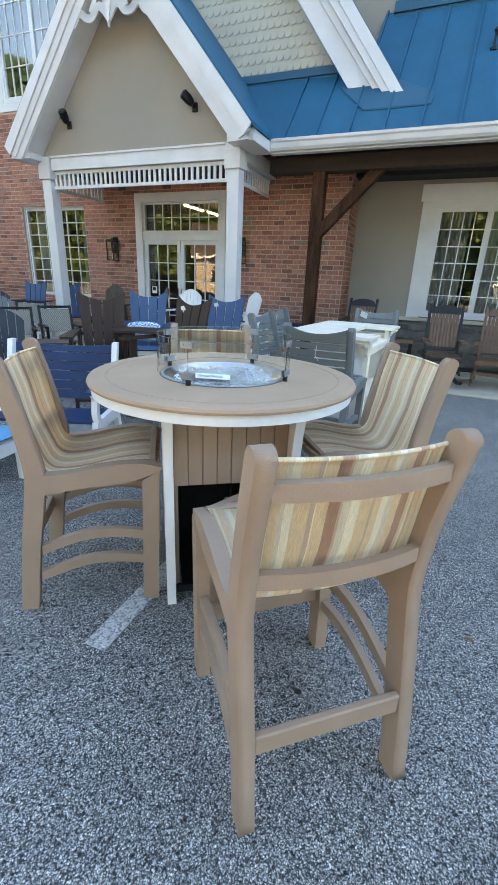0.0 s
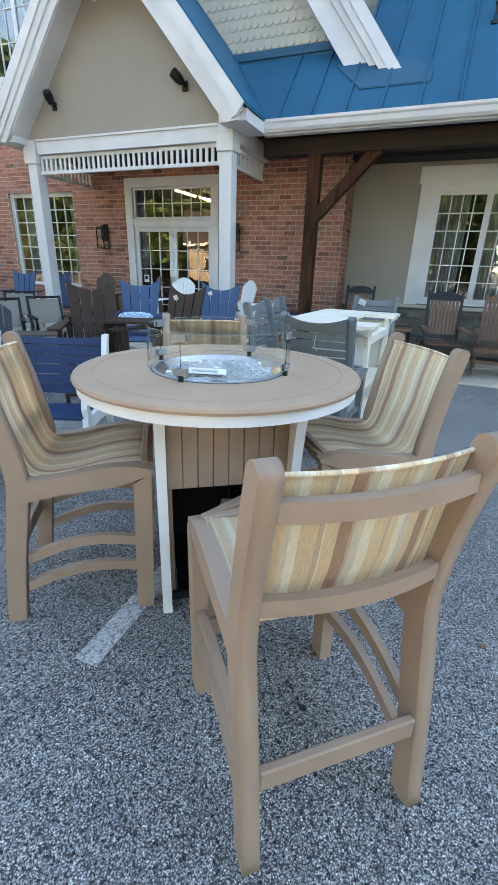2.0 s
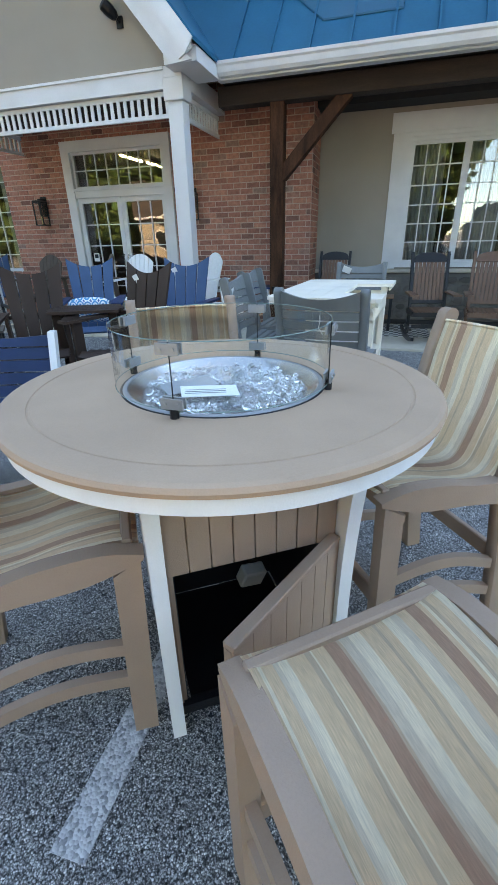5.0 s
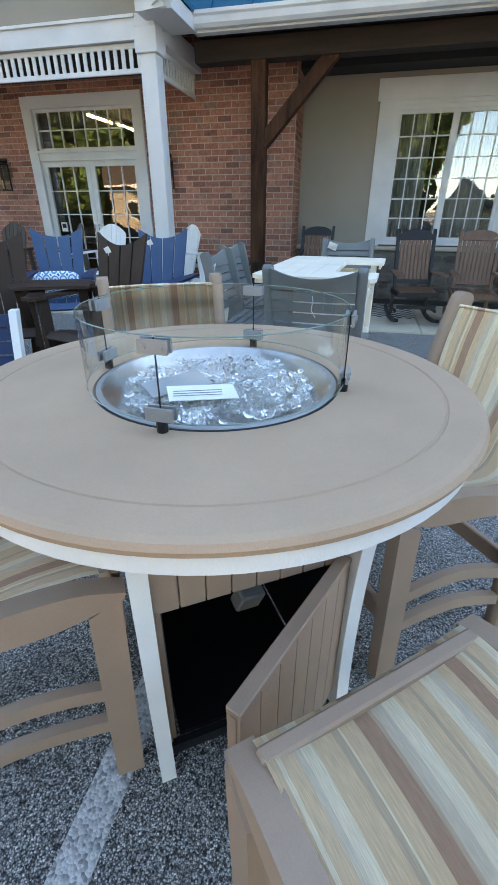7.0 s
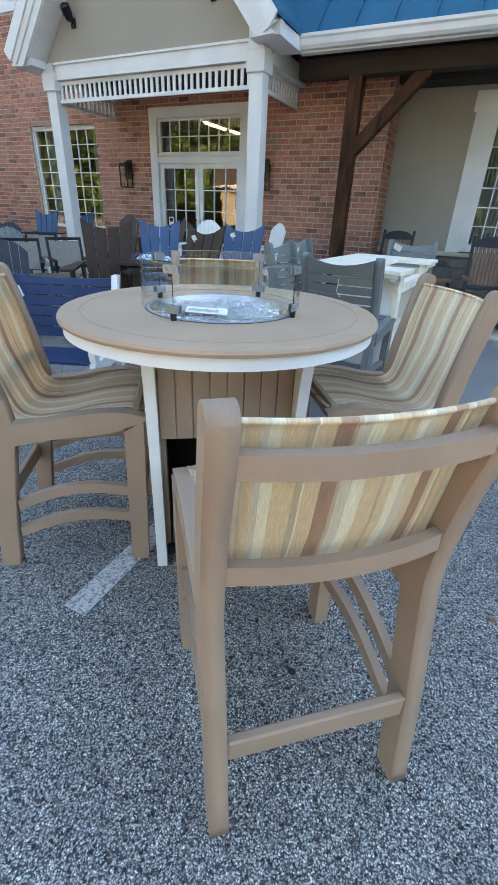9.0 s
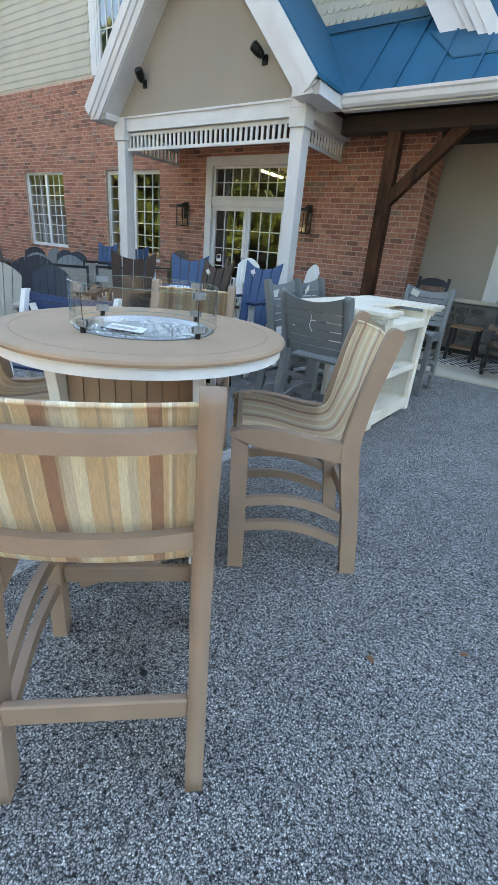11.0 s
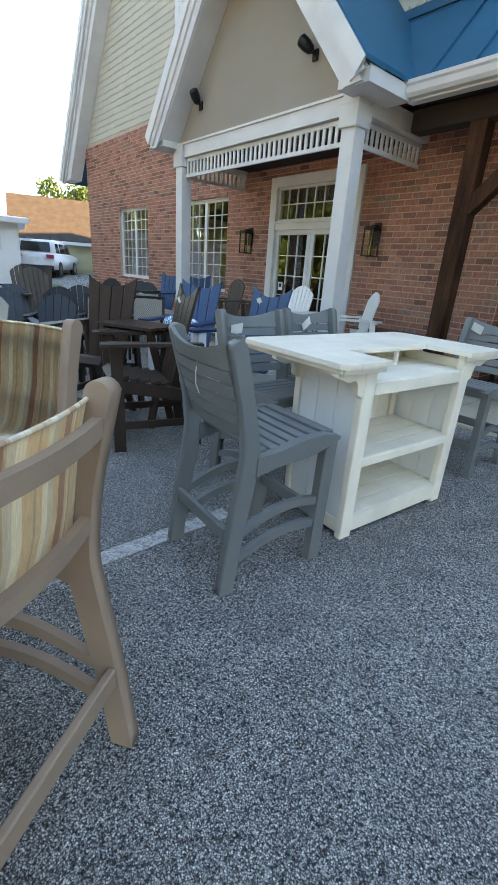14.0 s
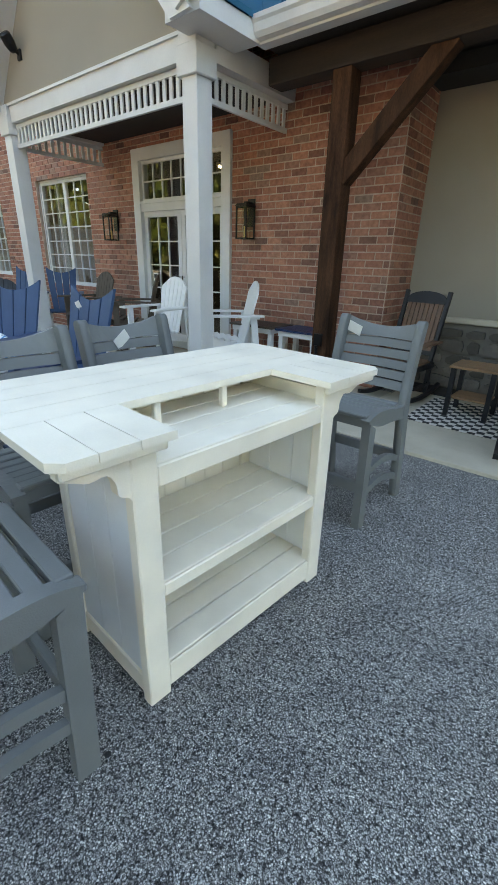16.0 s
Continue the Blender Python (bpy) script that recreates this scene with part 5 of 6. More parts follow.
for k in range(4):
    a0, a1 = radians(SEAM[k] + 0.4), radians(SEAM[(k + 1) % 4] + (360 if k == 3 else 0) - 0.4)
    bm = bmesh.new()
    n = 20
    lo = [[bm.verts.new((r * math.cos(lerp(a0, a1, i / n)), r * math.sin(lerp(a0, a1, i / n)), z)) for i in range(n + 1)] for r, z in ((GR, 1.085), (GR, 1.252))]
    for i in range(n):
        bm.faces.new((lo[0][i], lo[0][i + 1], lo[1][i + 1], lo[1][i]))
    pane = part("glass_panel", bm, CLEAR, guard, "curved clear glass panel", smooth=True)
    pane.visible_shadow = False
    for z in (1.086, 1.2525):
        bm = bmesh.new()
        pts = [Vector((GR * math.cos(lerp(a0, a1, i / n)), GR * math.sin(lerp(a0, a1, i / n)), z)) for i in range(n + 1)]
        for p, q in zip(pts, pts[1:]):
            tube(bm, p, q, 0.0013, 4)
        part("glass_edge", bm, EDGE_GLASS, pane, "ground glass edge")
    bm = bmesh.new()
    am = radians(SEAM[k])
    tube(bm, (GR * math.cos(am), GR * math.sin(am), 1.09), (GR * math.cos(am), GR * math.sin(am), 1.25), 0.0016, 5)
    part("seam_gasket", bm, BLACK, guard, "black gasket at the glass seam")
    an = radians(SEAM[k])
    Rz = Matrix.Rotation(an, 4, "Z")
    for z in (1.105, 1.235):
        bm = bmesh.new()
        for dr in (-0.008, 0.008):
            box(bm, (GR + dr, 0, z), (0.006, 0.056, 0.026))
        for s in (-0.016, 0.016):
            tube(bm, (GR + 0.008, s, z), (GR + 0.0145, s, z), 0.005, 8)
        bmesh.ops.transform(bm, matrix=Rz, verts=bm.verts[:])
        part("clip", bm, CLIP, guard, "steel glass clip")
    bm = bmesh.new()
    tube(bm, (GR, 0, 1.067), (GR, 0, 1.094), 0.011, 10)
    bmesh.ops.transform(bm, matrix=Rz, verts=bm.verts[:])
    part("foot", bm, BLACK, guard, "black rubber foot")

# ---- white bar ----
bar = thing("outdoor_bar", "weathered white poly lumber bar with open shelves", "bar counter", m=pose(1.027, 3.772, 0, 0, 0, 65.3))
BX0, BX1, BY0, BY1 = 0.335, 1.36, 0.105, 0.635


def bp(name, a, b, mat=IVORY, w=0.005, parent=None, label=""):
    bm = bmesh.new()
    span(bm, a, b)
    soften(bm, w, 1)
    return part(name, bm, mat, parent or bar, label)


NX0, NX1, NY = 0.46, 1.215, 0.36
TX0, TX1, TY0, TY1 = 0.1, 1.63, 0.045, 0.9
# top: end boards and the long rear boards round the notch
def topboard(pts, name="top_board"):
    bm = bmesh.new()
    prism(bm, pts, "z", 1.04, 1.067)
    soften(bm, 0.006, 2)
    part(name, bm, IVORY, bar)
EW = (NX0 - TX0) / 3
for i in range(3):
    x0, x1 = TX0 + i * EW, TX0 + (i + 1) * EW - 0.003
    c = 0.035 if i == 0 else 0.0
    topboard([(x0 + c, TY0), (x1, TY0), (x1, NY - 0.002), (x0, NY - 0.002), (x0, c + TY0)])
EW = (TX1 - NX1) / 3
for i in range(3):
    x0, x1 = NX1 + i * EW, NX1 + (i + 1) * EW - 0.003
    c = 0.035 if i == 2 else 0.0
    topboard([(x0, TY0), (x1 - c, TY0), (x1, c + TY0), (x1, NY - 0.002), (x0, NY - 0.002)])
EW = (TY1 - NY) / 4
for i in range(4):
    y0, y1 = NY + i * EW, NY + (i + 1) * EW - 0.003
    c = 0.05 if i == 3 else 0.0
    topboard([(TX0, y0), (TX1, y0), (TX1, y1 - c), (TX1 - c, y1), (TX0 + c, y1), (TX0, y1 - c)])
for a, b in (((TX0 + 0.025, TY0 + 0.02), (NX0 - 0.02, TY0 + 0.04)), ((NX1 + 0.02, TY0 + 0.02), (TX1 - 0.025, TY0 + 0.04)), ((TX0 + 0.025, TY1 - 0.05), (TX1 - 0.025, TY1 - 0.025)), ((TX0 + 0.025, TY0 + 0.041), (TX0 + 0.05, TY1 - 0.051)), ((TX1 - 0.05, TY0 + 0.041), (TX1 - 0.025, TY1 - 0.051))):
    bp("top_edge", (*a, 1.008), (*b, 1.04))
for x in (BX0, BX1 - 0.09):
    for y in (BY0, BY1 - 0.05):
        bp("corner_post", (x, y, 0), (x + 0.09, y + 0.05, 1.04))
# side panels with a vertical groove and a shaped frame
for x, s in ((BX0 + 0.012, -1), (BX1 - 0.032, 1)):
    for i in range(3):
        y0 = BY0 + 0.05 + i * (BY1 - BY0 - 0.1) / 3
        bp("side_board", (x, y0 + 0.001, 0.12), (x + 0.018, y0 + (BY1 - BY0 - 0.1) / 3 - 0.001, 0.97), WHITE, 0.003)
    bp("bottom_rail", (x - 0.008, BY0 + 0.05, 0.03), (x + 0.026, BY1 - 0.05, 0.12))
    bm = bmesh.new()
    arch = [(BY0 + 0.05, 1.0), (BY0 + 0.05, 0.86)] + curve_pts([(BY0 + 0.07, 0.87), (BY0 + 0.1, 0.915), (BY0 + 0.16, 0.93), (BY0 + 0.265, 0.94), (BY1 - 0.16, 0.93), (BY1 - 0.1, 0.915), (BY1 - 0.07, 0.87)], 3) + [(BY1 - 0.05, 0.86), (BY1 - 0.05, 1.0)]
    prism(bm, arch, "x", x - 0.008, x + 0.024)
    part("arched_rail", bm, IVORY, bar)
for i in range(7):
    w = (BX1 - BX0 - 0.18) / 7
    bp("back_board", (BX0 + 0.09 + i * w + 0.001, BY1 - 0.035, 0.08), (BX0 + 0.09 + (i + 1) * w - 0.001, BY1 - 0.017, 1.0), IVORY, 0.002)
for z, nm in ((0.945, "worktop_board"), (0.505, "shelf_board"), (0.14, "bottom_board")):
    for i in range(4):
        d = (BY1 - BY0 - 0.06) / 4
        g = 0.004 if nm == "bottom_board" else 0.0022
        bp(nm, (BX0 + 0.035, BY0 + 0.015 + i * d + g, z - 0.022), (BX1 - 0.035, BY0 + 0.015 + (i + 1) * d - g, z), IVORY, 0.003)
bp("front_rail", (BX0 + 0.09, BY0 + 0.004, 0.868), (BX1 - 0.09, BY0 + 0.014, 0.942))
bp("front_rail", (BX0 + 0.09, BY0 + 0.004, 0.45), (BX1 - 0.09, BY0 + 0.014, 0.503))
bp("front_rail", (BX0 + 0.09, BY0 + 0.004, 0.03), (BX1 - 0.09, BY0 + 0.014, 0.137))
for x in (NX0 + 0.15, NX0 + 0.48):
    bp("riser_post", (x, NY + 0.02, 0.945), (x + 0.03, NY + 0.045, 1.04))
bm = bmesh.new()
box(bm, (BX0 + 0.38, BY1 - 0.045, 0.79), (0.07, 0.012, 0.07))
part("opener_block", bm, IVORY, bar)
for y in (BY0, BY1 - 0.05):
    for s, x in ((-1, BX0), (1, BX1)):
        bm = bmesh.new()
        prf = [(x, 1.008), (x + s * 0.2, 1.008), (x + s * 0.2, 0.99)] + curve_pts([(x + s * 0.16, 0.975), (x + s * 0.12, 0.96), (x + s * 0.07, 0.965), (x + s * 0.045, 0.93), (x + s * 0.04, 0.89), (x + s * 0.01, 0.875)], 3) + [(x, 0.86)]
        prism(bm, prf, "y", y + 0.006, y + 0.044)
        soften(bm, 0.003, 1)
        part("corbel", bm, IVORY, bar)


# ---- adirondack chairs ----
def adirondack(name, label, seat_h, slat, frame_m, style, group, arm=None, back_h=0.72, slats=4):
    """Upright adirondack; front is +y. style: 'fan' hollow top, 'round' arched top."""
    ch = thing(name, label, "adirondack chair", group)
    arm = arm or slat
    lean = 0.3 if seat_h < 0.5 else 0.24
    zb = seat_h - 0.06
    y0 = -0.2
    for i in range(slats):
        k = (i + 0.5) / slats * 2 - 1
        wb, wt = 0.4 / slats, (0.54 if style == "fan" else 0.5) / slats
        xb, xt = k * 0.2, k * (0.27 if style == "fan" else 0.25)
        n = 4
        top = []
        for j in range(n + 1):
            x = xt + (j / n - 0.5) * (wt - (0.016 if style == "fan" else 0.008))
            q = (x / 0.27) ** 2
            top.append((x, back_h + (0.1 * q - 0.06 if style == "fan" else -0.17 * q)))
        pts = [(xb - wb / 2 + 0.003, -0.05), (xb + wb / 2 - 0.003, -0.05)] + top[::-1]
        bm = bmesh.new()
        prism(bm, pts, "y", -0.011, 0.011)
        bmesh.ops.transform(bm, matrix=Matrix.Translation((0, y0, zb)) @ Matrix.Rotation(lean, 4, "X"), verts=bm.verts[:])
        part("back_slat", bm, slat, ch)
    n = 6
    for i in range(n):
        y = 0.29 - i * 0.082
        bm = bmesh.new()
        box(bm, (0, y, seat_h - 0.012 - i * 0.016 + (-0.02 if i == 0 else 0)), (0.5, 0.072, 0.022), Euler((-0.19 if i else -0.7, 0, 0)).to_matrix())
        part("seat_slat", bm, slat, ch)
    for s in (-1, 1):
        bm = bmesh.new()
        prism(bm, [(0.31, seat_h - 0.03), (0.31, seat_h - 0.13), (-0.3, seat_h - 0.24), (-0.3, seat_h - 0.14)], "x", s * 0.25 - 0.012, s * 0.25 + 0.012)
        part("seat_rail", bm, frame_m, ch)
        bm = bmesh.new()
        prism(bm, [(0.22, 0), (0.31, 0), (0.31, seat_h + 0.23), (0.22, seat_h + 0.23)], "x", s * 0.275 - 0.015, s * 0.275 + 0.015)
        part("front_leg", bm, frame_m, ch)
        bm = bmesh.new()
        prism(bm, [(-0.42, 0), (-0.33, 0), (-0.24, seat_h + 0.24), (-0.32, seat_h + 0.24)], "x", s * 0.275 - 0.015, s * 0.275 + 0.015)
        part("rear_leg", bm, frame_m, ch)
        bm = bmesh.new()
        x = s * 0.31
        prism(bm, [(x - 0.07, 0.38), (x + 0.05, 0.38), (x + 0.075, 0.3), (x + 0.05, -0.1), (x + 0.02, -0.4), (x - 0.05, -0.4), (x - 0.055, 0.0)], "z", seat_h + 0.23, seat_h + 0.254)
        soften(bm, 0.006, 1)
        part("arm", bm, arm, ch)
        if seat_h > 0.5:
            bm = bmesh.new()
            box(bm, (s * 0.275, -0.03, 0.22), (0.024, 0.56, 0.06))
            part("side_stretcher", bm, frame_m, ch)
    bm = bmesh.new()
    box(bm, (0, y0 - 0.13, seat_h + 0.215), (0.6, 0.05, 0.03))
    part("back_brace", bm, frame_m, ch)
    bm = bmesh.new()
    box(bm, (0, 0.275, 0.2 if seat_h > 0.5 else seat_h - 0.15), (0.52, 0.12 if seat_h > 0.5 else 0.024, 0.025 if seat_h > 0.5 else 0.09))
    part("foot_rest" if seat_h > 0.5 else "front_apron", bm, slat if seat_h > 0.5 else frame_m, ch)
    return ch


BG = "display adirondack chairs"
ad = adirondack("adirondack_chair", "brown tall adirondack chair with a hollow-topped fan back", 0.63, BROWN, BROWN, "fan", BG)
ad_blue = adirondack("adirondack_chair", "blue and white tall adirondack chair with a fan back", 0.63, BLUE, WHITE, "fan", BG, arm=NAVY)
ad_white = adirondack("adirondack_chair", "white tall adirondack chair with a rounded back by the brick wall", 0.63, WHITE, WHITE, "round", BG, slats=6)
ad_walnut = adirondack("adirondack_chair", "weathered brown tall adirondack chair with a rounded back", 0.63, WALNUT, WALNUT, "round", BG, slats=6)
ad_slate = adirondack("adirondack_chair", "dark slate low adirondack chair with a rounded back", 0.38, SLATE, BLACK, "round", BG, slats=5)
ad_black = adirondack("adirondack_chair", "black low adirondack chair with a rounded back", 0.4, BLACK, BLACK, "round", BG, slats=5)
ad_grey = adirondack("adirondack_chair", "grey low adirondack chair with a rounded back", 0.38, GREY, GREY, "round", BG, slats=5)
ad_aqua = adirondack("adirondack_chair", "aqua and white adirondack chair beside the fire table", 0.44, AQUA, WHITE, "fan", BG)
ad_dove = adirondack("adirondack_chair", "pale taupe adirondack chair with a rounded back", 0.42, DOVE, DOVE, "round", BG, slats=5)
for o, x, y, fx, fy in ((ad, -1.72, 4.87, 0.25, -0.97), (ad_blue, -1.53, 6.02, 0.11, -0.99), (ad_white, -1.53, 8.78, -0.3, -0.95), (ad_walnut, -3.38, 9.7, -0.355, -0.935), (ad_slate, -3.16, 5.42, 0.47, -0.88),
                        (ad_grey, -5.6, 8.2, 0.4, -0.9), (ad_black, -4.2, 6.35, 0.6, -0.8), (ad_aqua, -2.02, 2.78, 0.97, -0.24), (ad_dove, -3.2, 4.55, 0.5, -0.87)):
    o.matrix_basis = at(x, y, facing(fx, fy))
for o, x, y, fx, fy, lab in ((ad, -0.92, 4.68, -0.6, -0.8, "brown tall adirondack chair with a white tag on its fan back"),
                             (ad_blue, -0.55, 5.62, -0.33, -0.94, "blue and white tall adirondack chair with a white tag"),
                             (ad_blue, -5.1, 9.75, -0.1, -1.0, "blue and white tall adirondack chair under the window"),
                             (ad_blue, -4.2, 10.0, 0.6, -0.8, "blue and white tall adirondack chair against the brick"),
                             (ad_white, -0.42, 8.62, -0.85, -0.53, "white tall adirondack chair turned towards the entrance"),
                             (ad_walnut, -2.35, 9.5, -0.9, -0.4, "weathered brown tall adirondack chair turned aside by the door"),
                             (ad_slate, -4.0, 5.5, 0.9, -0.4, "dark slate low adirondack chair turned aside"),
                             (ad_slate, -4.6, 4.9, 0.8, 0.6, "dark slate low adirondack chair in the display rows"),
                             (ad_grey, -5.0, 8.5, 0.5, -0.85, "grey low adirondack chair with a rounded back in the rows"),
                             (ad_walnut, -5.2, 6.9, 0.9, -0.3, "weathered brown tall adirondack chair in the display rows"),
                             (ad_slate, -7.0, 10.9, 0.1, -1, "dark slate adirondack chair near the far window"),
                             (ad_slate, -6.3, 10.5, 0.3, -1, "dark slate adirondack chair beside the blue one"),
                             (ad_grey, -7.7, 11.2, -0.3, -1, "grey adirondack chair near the far window"),
                             (ad_slate, -6.4, 6.4, 0.9, 0.2, "dark slate low adirondack chair at the back of the display"),
                             (ad_blue, -7.6, 7.3, 0.9, -0.2, "blue tall adirondack chair at the edge of the display"),
                             (ad_walnut, -6.6, 7.6, 0.8, -0.5, "weathered brown adirondack chair at the edge of the display"),
                             (ad_slate, -4.9, 6.2, 0.8, -0.5, "dark slate low adirondack chair among the rows"),
                             (ad_black, -5.7, 5.8, 0.9, -0.1, "black low adirondack chair among the rows"),
                             (ad_black, -4.5, 7.1, 0.7, -0.6, "black low adirondack chair behind the woven chairs"),
                             (ad, -5.9, 7.4, 0.8, -0.5, "brown tall adirondack chair at the back of the rows"),
                             (ad_black, -7.2, 6.0, 0.9, 0.1, "black low adirondack chair at the far edge"),
                             (ad_black, -7.4, 10.4, 0.4, -0.9, "black low adirondack chair under the far window"),
                             (ad_blue, -8.6, 6.9, 0.9, -0.1, "blue tall adirondack chair at the far edge"),
                             (ad_slate, -6.2, 5.4, 0.9, 0.4, "dark slate low adirondack chair at the lot side")):
    c = copy_thing(o, at(x, y, facing(fx, fy)))
    c["label"] = lab
    if "tag" in lab:
        tag_on(c, pose(0.12, -0.335, 1.14, -13, 20, 0), 0.06, 0.12)
tag_on(ad_slate, pose(0.17, -0.41, 0.86, -18, 12, 0), 0.05, 0.1)

# tray table between the brown chairs
tray = thing("tray_table", "brown poly lumber tray table between two tall chairs", "side table", m=at(-1.3, 5.02, 4))
for i in range(4):
    bm = bmesh.new()
    box(bm, (0, -0.16 + i * 0.105, 0.915), (0.66 - 0.05 * abs(i - 1), 0.1, 0.024))
    part("top_board", bm, BROWN, tray)
for x in (-0.24, 0.24):
    for s in (-1, 1):
        bm = bmesh.new()
        beam(bm, (x, -0.15 * s, 0.9), (x, 0.17 * s, 0), 0.03, 0.07, (1, 0, 0))
        part("cross_leg", bm, BROWN, tray)
# pillow in the blue chair
bm = bmesh.new()
bmesh.ops.create_uvsphere(bm, u_segments=20, v_segments=12, radius=1)
for v in bm.verts:
    s = Vector((math.copysign(abs(v.co.x) ** 0.6, v.co.x), v.co.y, math.copysign(abs(v.co.z) ** 0.6, v.co.z)))
    v.co = Vector((s.x * 0.24, s.y * 0.07, s.z * 0.14))
single("pillow", bm, PILLOW, "blue and white ring-patterned pillow on the blue chair", "pillow", m=at(-1.53, 5.93, facing(0.11, -0.99), 0.78) @ pose(0, -0.04, 0, -14, 0, 0), smooth=True)


# ---- navy bench ----
bench = thing("garden_bench", "navy and white slatted glider bench with curled arms", "bench", m=at(-1.62, 3.4, facing(0.03, -1.0)))
for i in range(6):
    bm = bmesh.new()
    z = 0.5 + i * 0.078
    bowed_rail(bm, -0.24 - 0.26 * (z - 0.5), z, 0.068, 0.02, 0.02, half=0.42, dip=0.02 if i == 5 else 0, lean=0.018)
    part("back_slat", bm, NAVY, bench)
for i in range(6):
    bm = bmesh.new()
    box(bm, (0, 0.25 - i * 0.082, 0.425 - 0.008 * i), (0.86, 0.074, 0.022))
    soften(bm, 0.004, 1)
    part("seat_slat", bm, NAVY, bench)
for s in (-1, 1):
    bm = bmesh.new()
    bk = curve_pts([(-0.34, 0), (-0.3, 0.25), (-0.25, 0.45), (-0.3, 0.7), (-0.38, 0.95)], 4)
    prism(bm, ribbon(bk, [(p + 0.065, q) for p, q in bk]), "x", s * 0.445 - 0.022, s * 0.445 + 0.022)
    soften(bm, 0.008, 1)
    part("back_post", bm, WHITE, bench)
    bm = bmesh.new()
    prism(bm, ribbon(curve_pts([(0.3, 0.65), (0.27, 0.6), (0.29, 0.5), (0.27, 0.43)], 3), curve_pts([(0.24, 0.65), (0.215, 0.58), (0.23, 0.5), (0.2, 0.43)], 3)), "x", s * 0.445 - 0.022, s * 0.445 + 0.022)
    part("arm_support", bm, WHITE, bench)
    bm = bmesh.new()
    prism(bm, [(0.29, 0.43), (0.3, 0.37), (0.28, 0.0), (0.21, 0.0), (0.2, 0.34), (-0.26, 0.33), (-0.26, 0.43)], "x", s * 0.445 - 0.022, s * 0.445 + 0.022)
    part("leg_frame", bm, WHITE, bench)
    bm = bmesh.new()
    prism(bm, [(s * 0.445 - 0.045, 0.33), (s * 0.445 + 0.045, 0.33), (s * 0.445 + 0.04, -0.28), (s * 0.445 - 0.04, -0.28)], "z", 0.65, 0.674)
    soften(bm, 0.006, 1)
    part("arm", bm, NAVY, bench)
    bm = bmesh.new()
    box(bm, (s * 0.445, 0.0, 0.06), (0.05, 0.6, 0.05))
    part("glider_base", bm, NAVY, bench)
tag_on(bench, pose(0.34, -0.29, 0.8, -14, 10, 0), 0.07, 0.09)


# ---- rocking chairs on the walk ----
def rocker(label, frame_m, slat):
    ch = thing("rocking_chair", label, "rocking chair", "rocking chairs on the walk")
    for s in (-1, 1):
        bm = bmesh.new()
        beam(bm, (s * 0.24, -0.2, 0.08), (s * 0.24, -0.22, 0.45), 0.045, 0.045)
        beam(bm, (s * 0.24, -0.2, 0.43), (s * 0.25, -0.42, 1.2), 0.04, 0.045)
        part("back_post", bm, frame_m, ch)
        bm = bmesh.new()
        beam(bm, (s * 0.28, 0.22, 0.07), (s * 0.28, 0.22, 0.66), 0.045, 0.045)
        part("front_leg", bm, frame_m, ch)
        bm = bmesh.new()
        top = [(lerp(0.42, -0.52, i / 12), 0.035 + 0.12 * abs(i / 12 - 0.45) ** 2 * 4 * 0.5) for i in range(13)]
        prism(bm, ribbon([(p, q + 0.045) for p, q in top], top), "x", s * 0.27 - 0.02, s * 0.27 + 0.02)
        part("runner", bm, frame_m, ch)
        bm = bmesh.new()
        prism(bm, [(s * 0.28 - 0.05, 0.3), (s * 0.28 + 0.06, 0.3), (s * 0.28 + 0.05, -0.26), (s * 0.28 - 0.035, -0.28)], "z", 0.66, 0.684)
        soften(bm, 0.005, 1)
        part("arm", bm, slat, ch)
        bm = bmesh.new()
        box(bm, (s * 0.27, 0.0, 0.2), (0.025, 0.44, 0.035))
        box(bm, (s * 0.27, 0.0, 0.415), (0.025, 0.46, 0.06))
        part("side_rail", bm, frame_m, ch)
    back = Matrix.Translation((0, -0.21, 0.45)) @ Matrix.Rotation(0.278, 4, "X")
    for i in range(8):
        bm = bmesh.new()
        box(bm, (-0.186 + i * 0.0532, 0, 0.37), (0.045, 0.016, 0.56))
        bmesh.ops.transform(bm, matrix=back, verts=bm.verts[:])
        part("back_slat", bm, slat, ch)
    bm = bmesh.new()
    prism(bm, [(-0.225, 0.64), (0.225, 0.64)] + [(0.225 * math.cos(math.pi * i / 10), 0.69 + 0.085 * math.sin(math.pi * i / 10)) for i in range(11)], "y", -0.018, 0.018)
    bmesh.ops.transform(bm, matrix=back, verts=bm.verts[:])
    part("crest_rail", bm, frame_m, ch)
    bm = bmesh.new()
    box(bm, (0, 0, 0.085), (0.46, 0.03, 0.05))
    bmesh.ops.transform(bm, matrix=back, verts=bm.verts[:])
    part("lower_rail", bm, frame_m, ch)
    for i in range(9):
        bm = bmesh.new()
        box(bm, (-0.225 + i * 0.056, 0.01, 0.45), (0.047, 0.46, 0.02))
        part("seat_slat", bm, slat, ch)
    bm = bmesh.new()
    box(bm, (0, 0.22, 0.25), (0.53, 0.025, 0.05))
    box(bm, (0, 0.235, 0.415), (0.53, 0.025, 0.06))
    part("front_rail", bm, frame_m, ch)
    return ch


def on_walk(u, v, deg, z=0.037):
    return BLD @ Matrix.Translation((u, v, z)) @ Matrix.Rotation(radians(deg), 4, "Z")


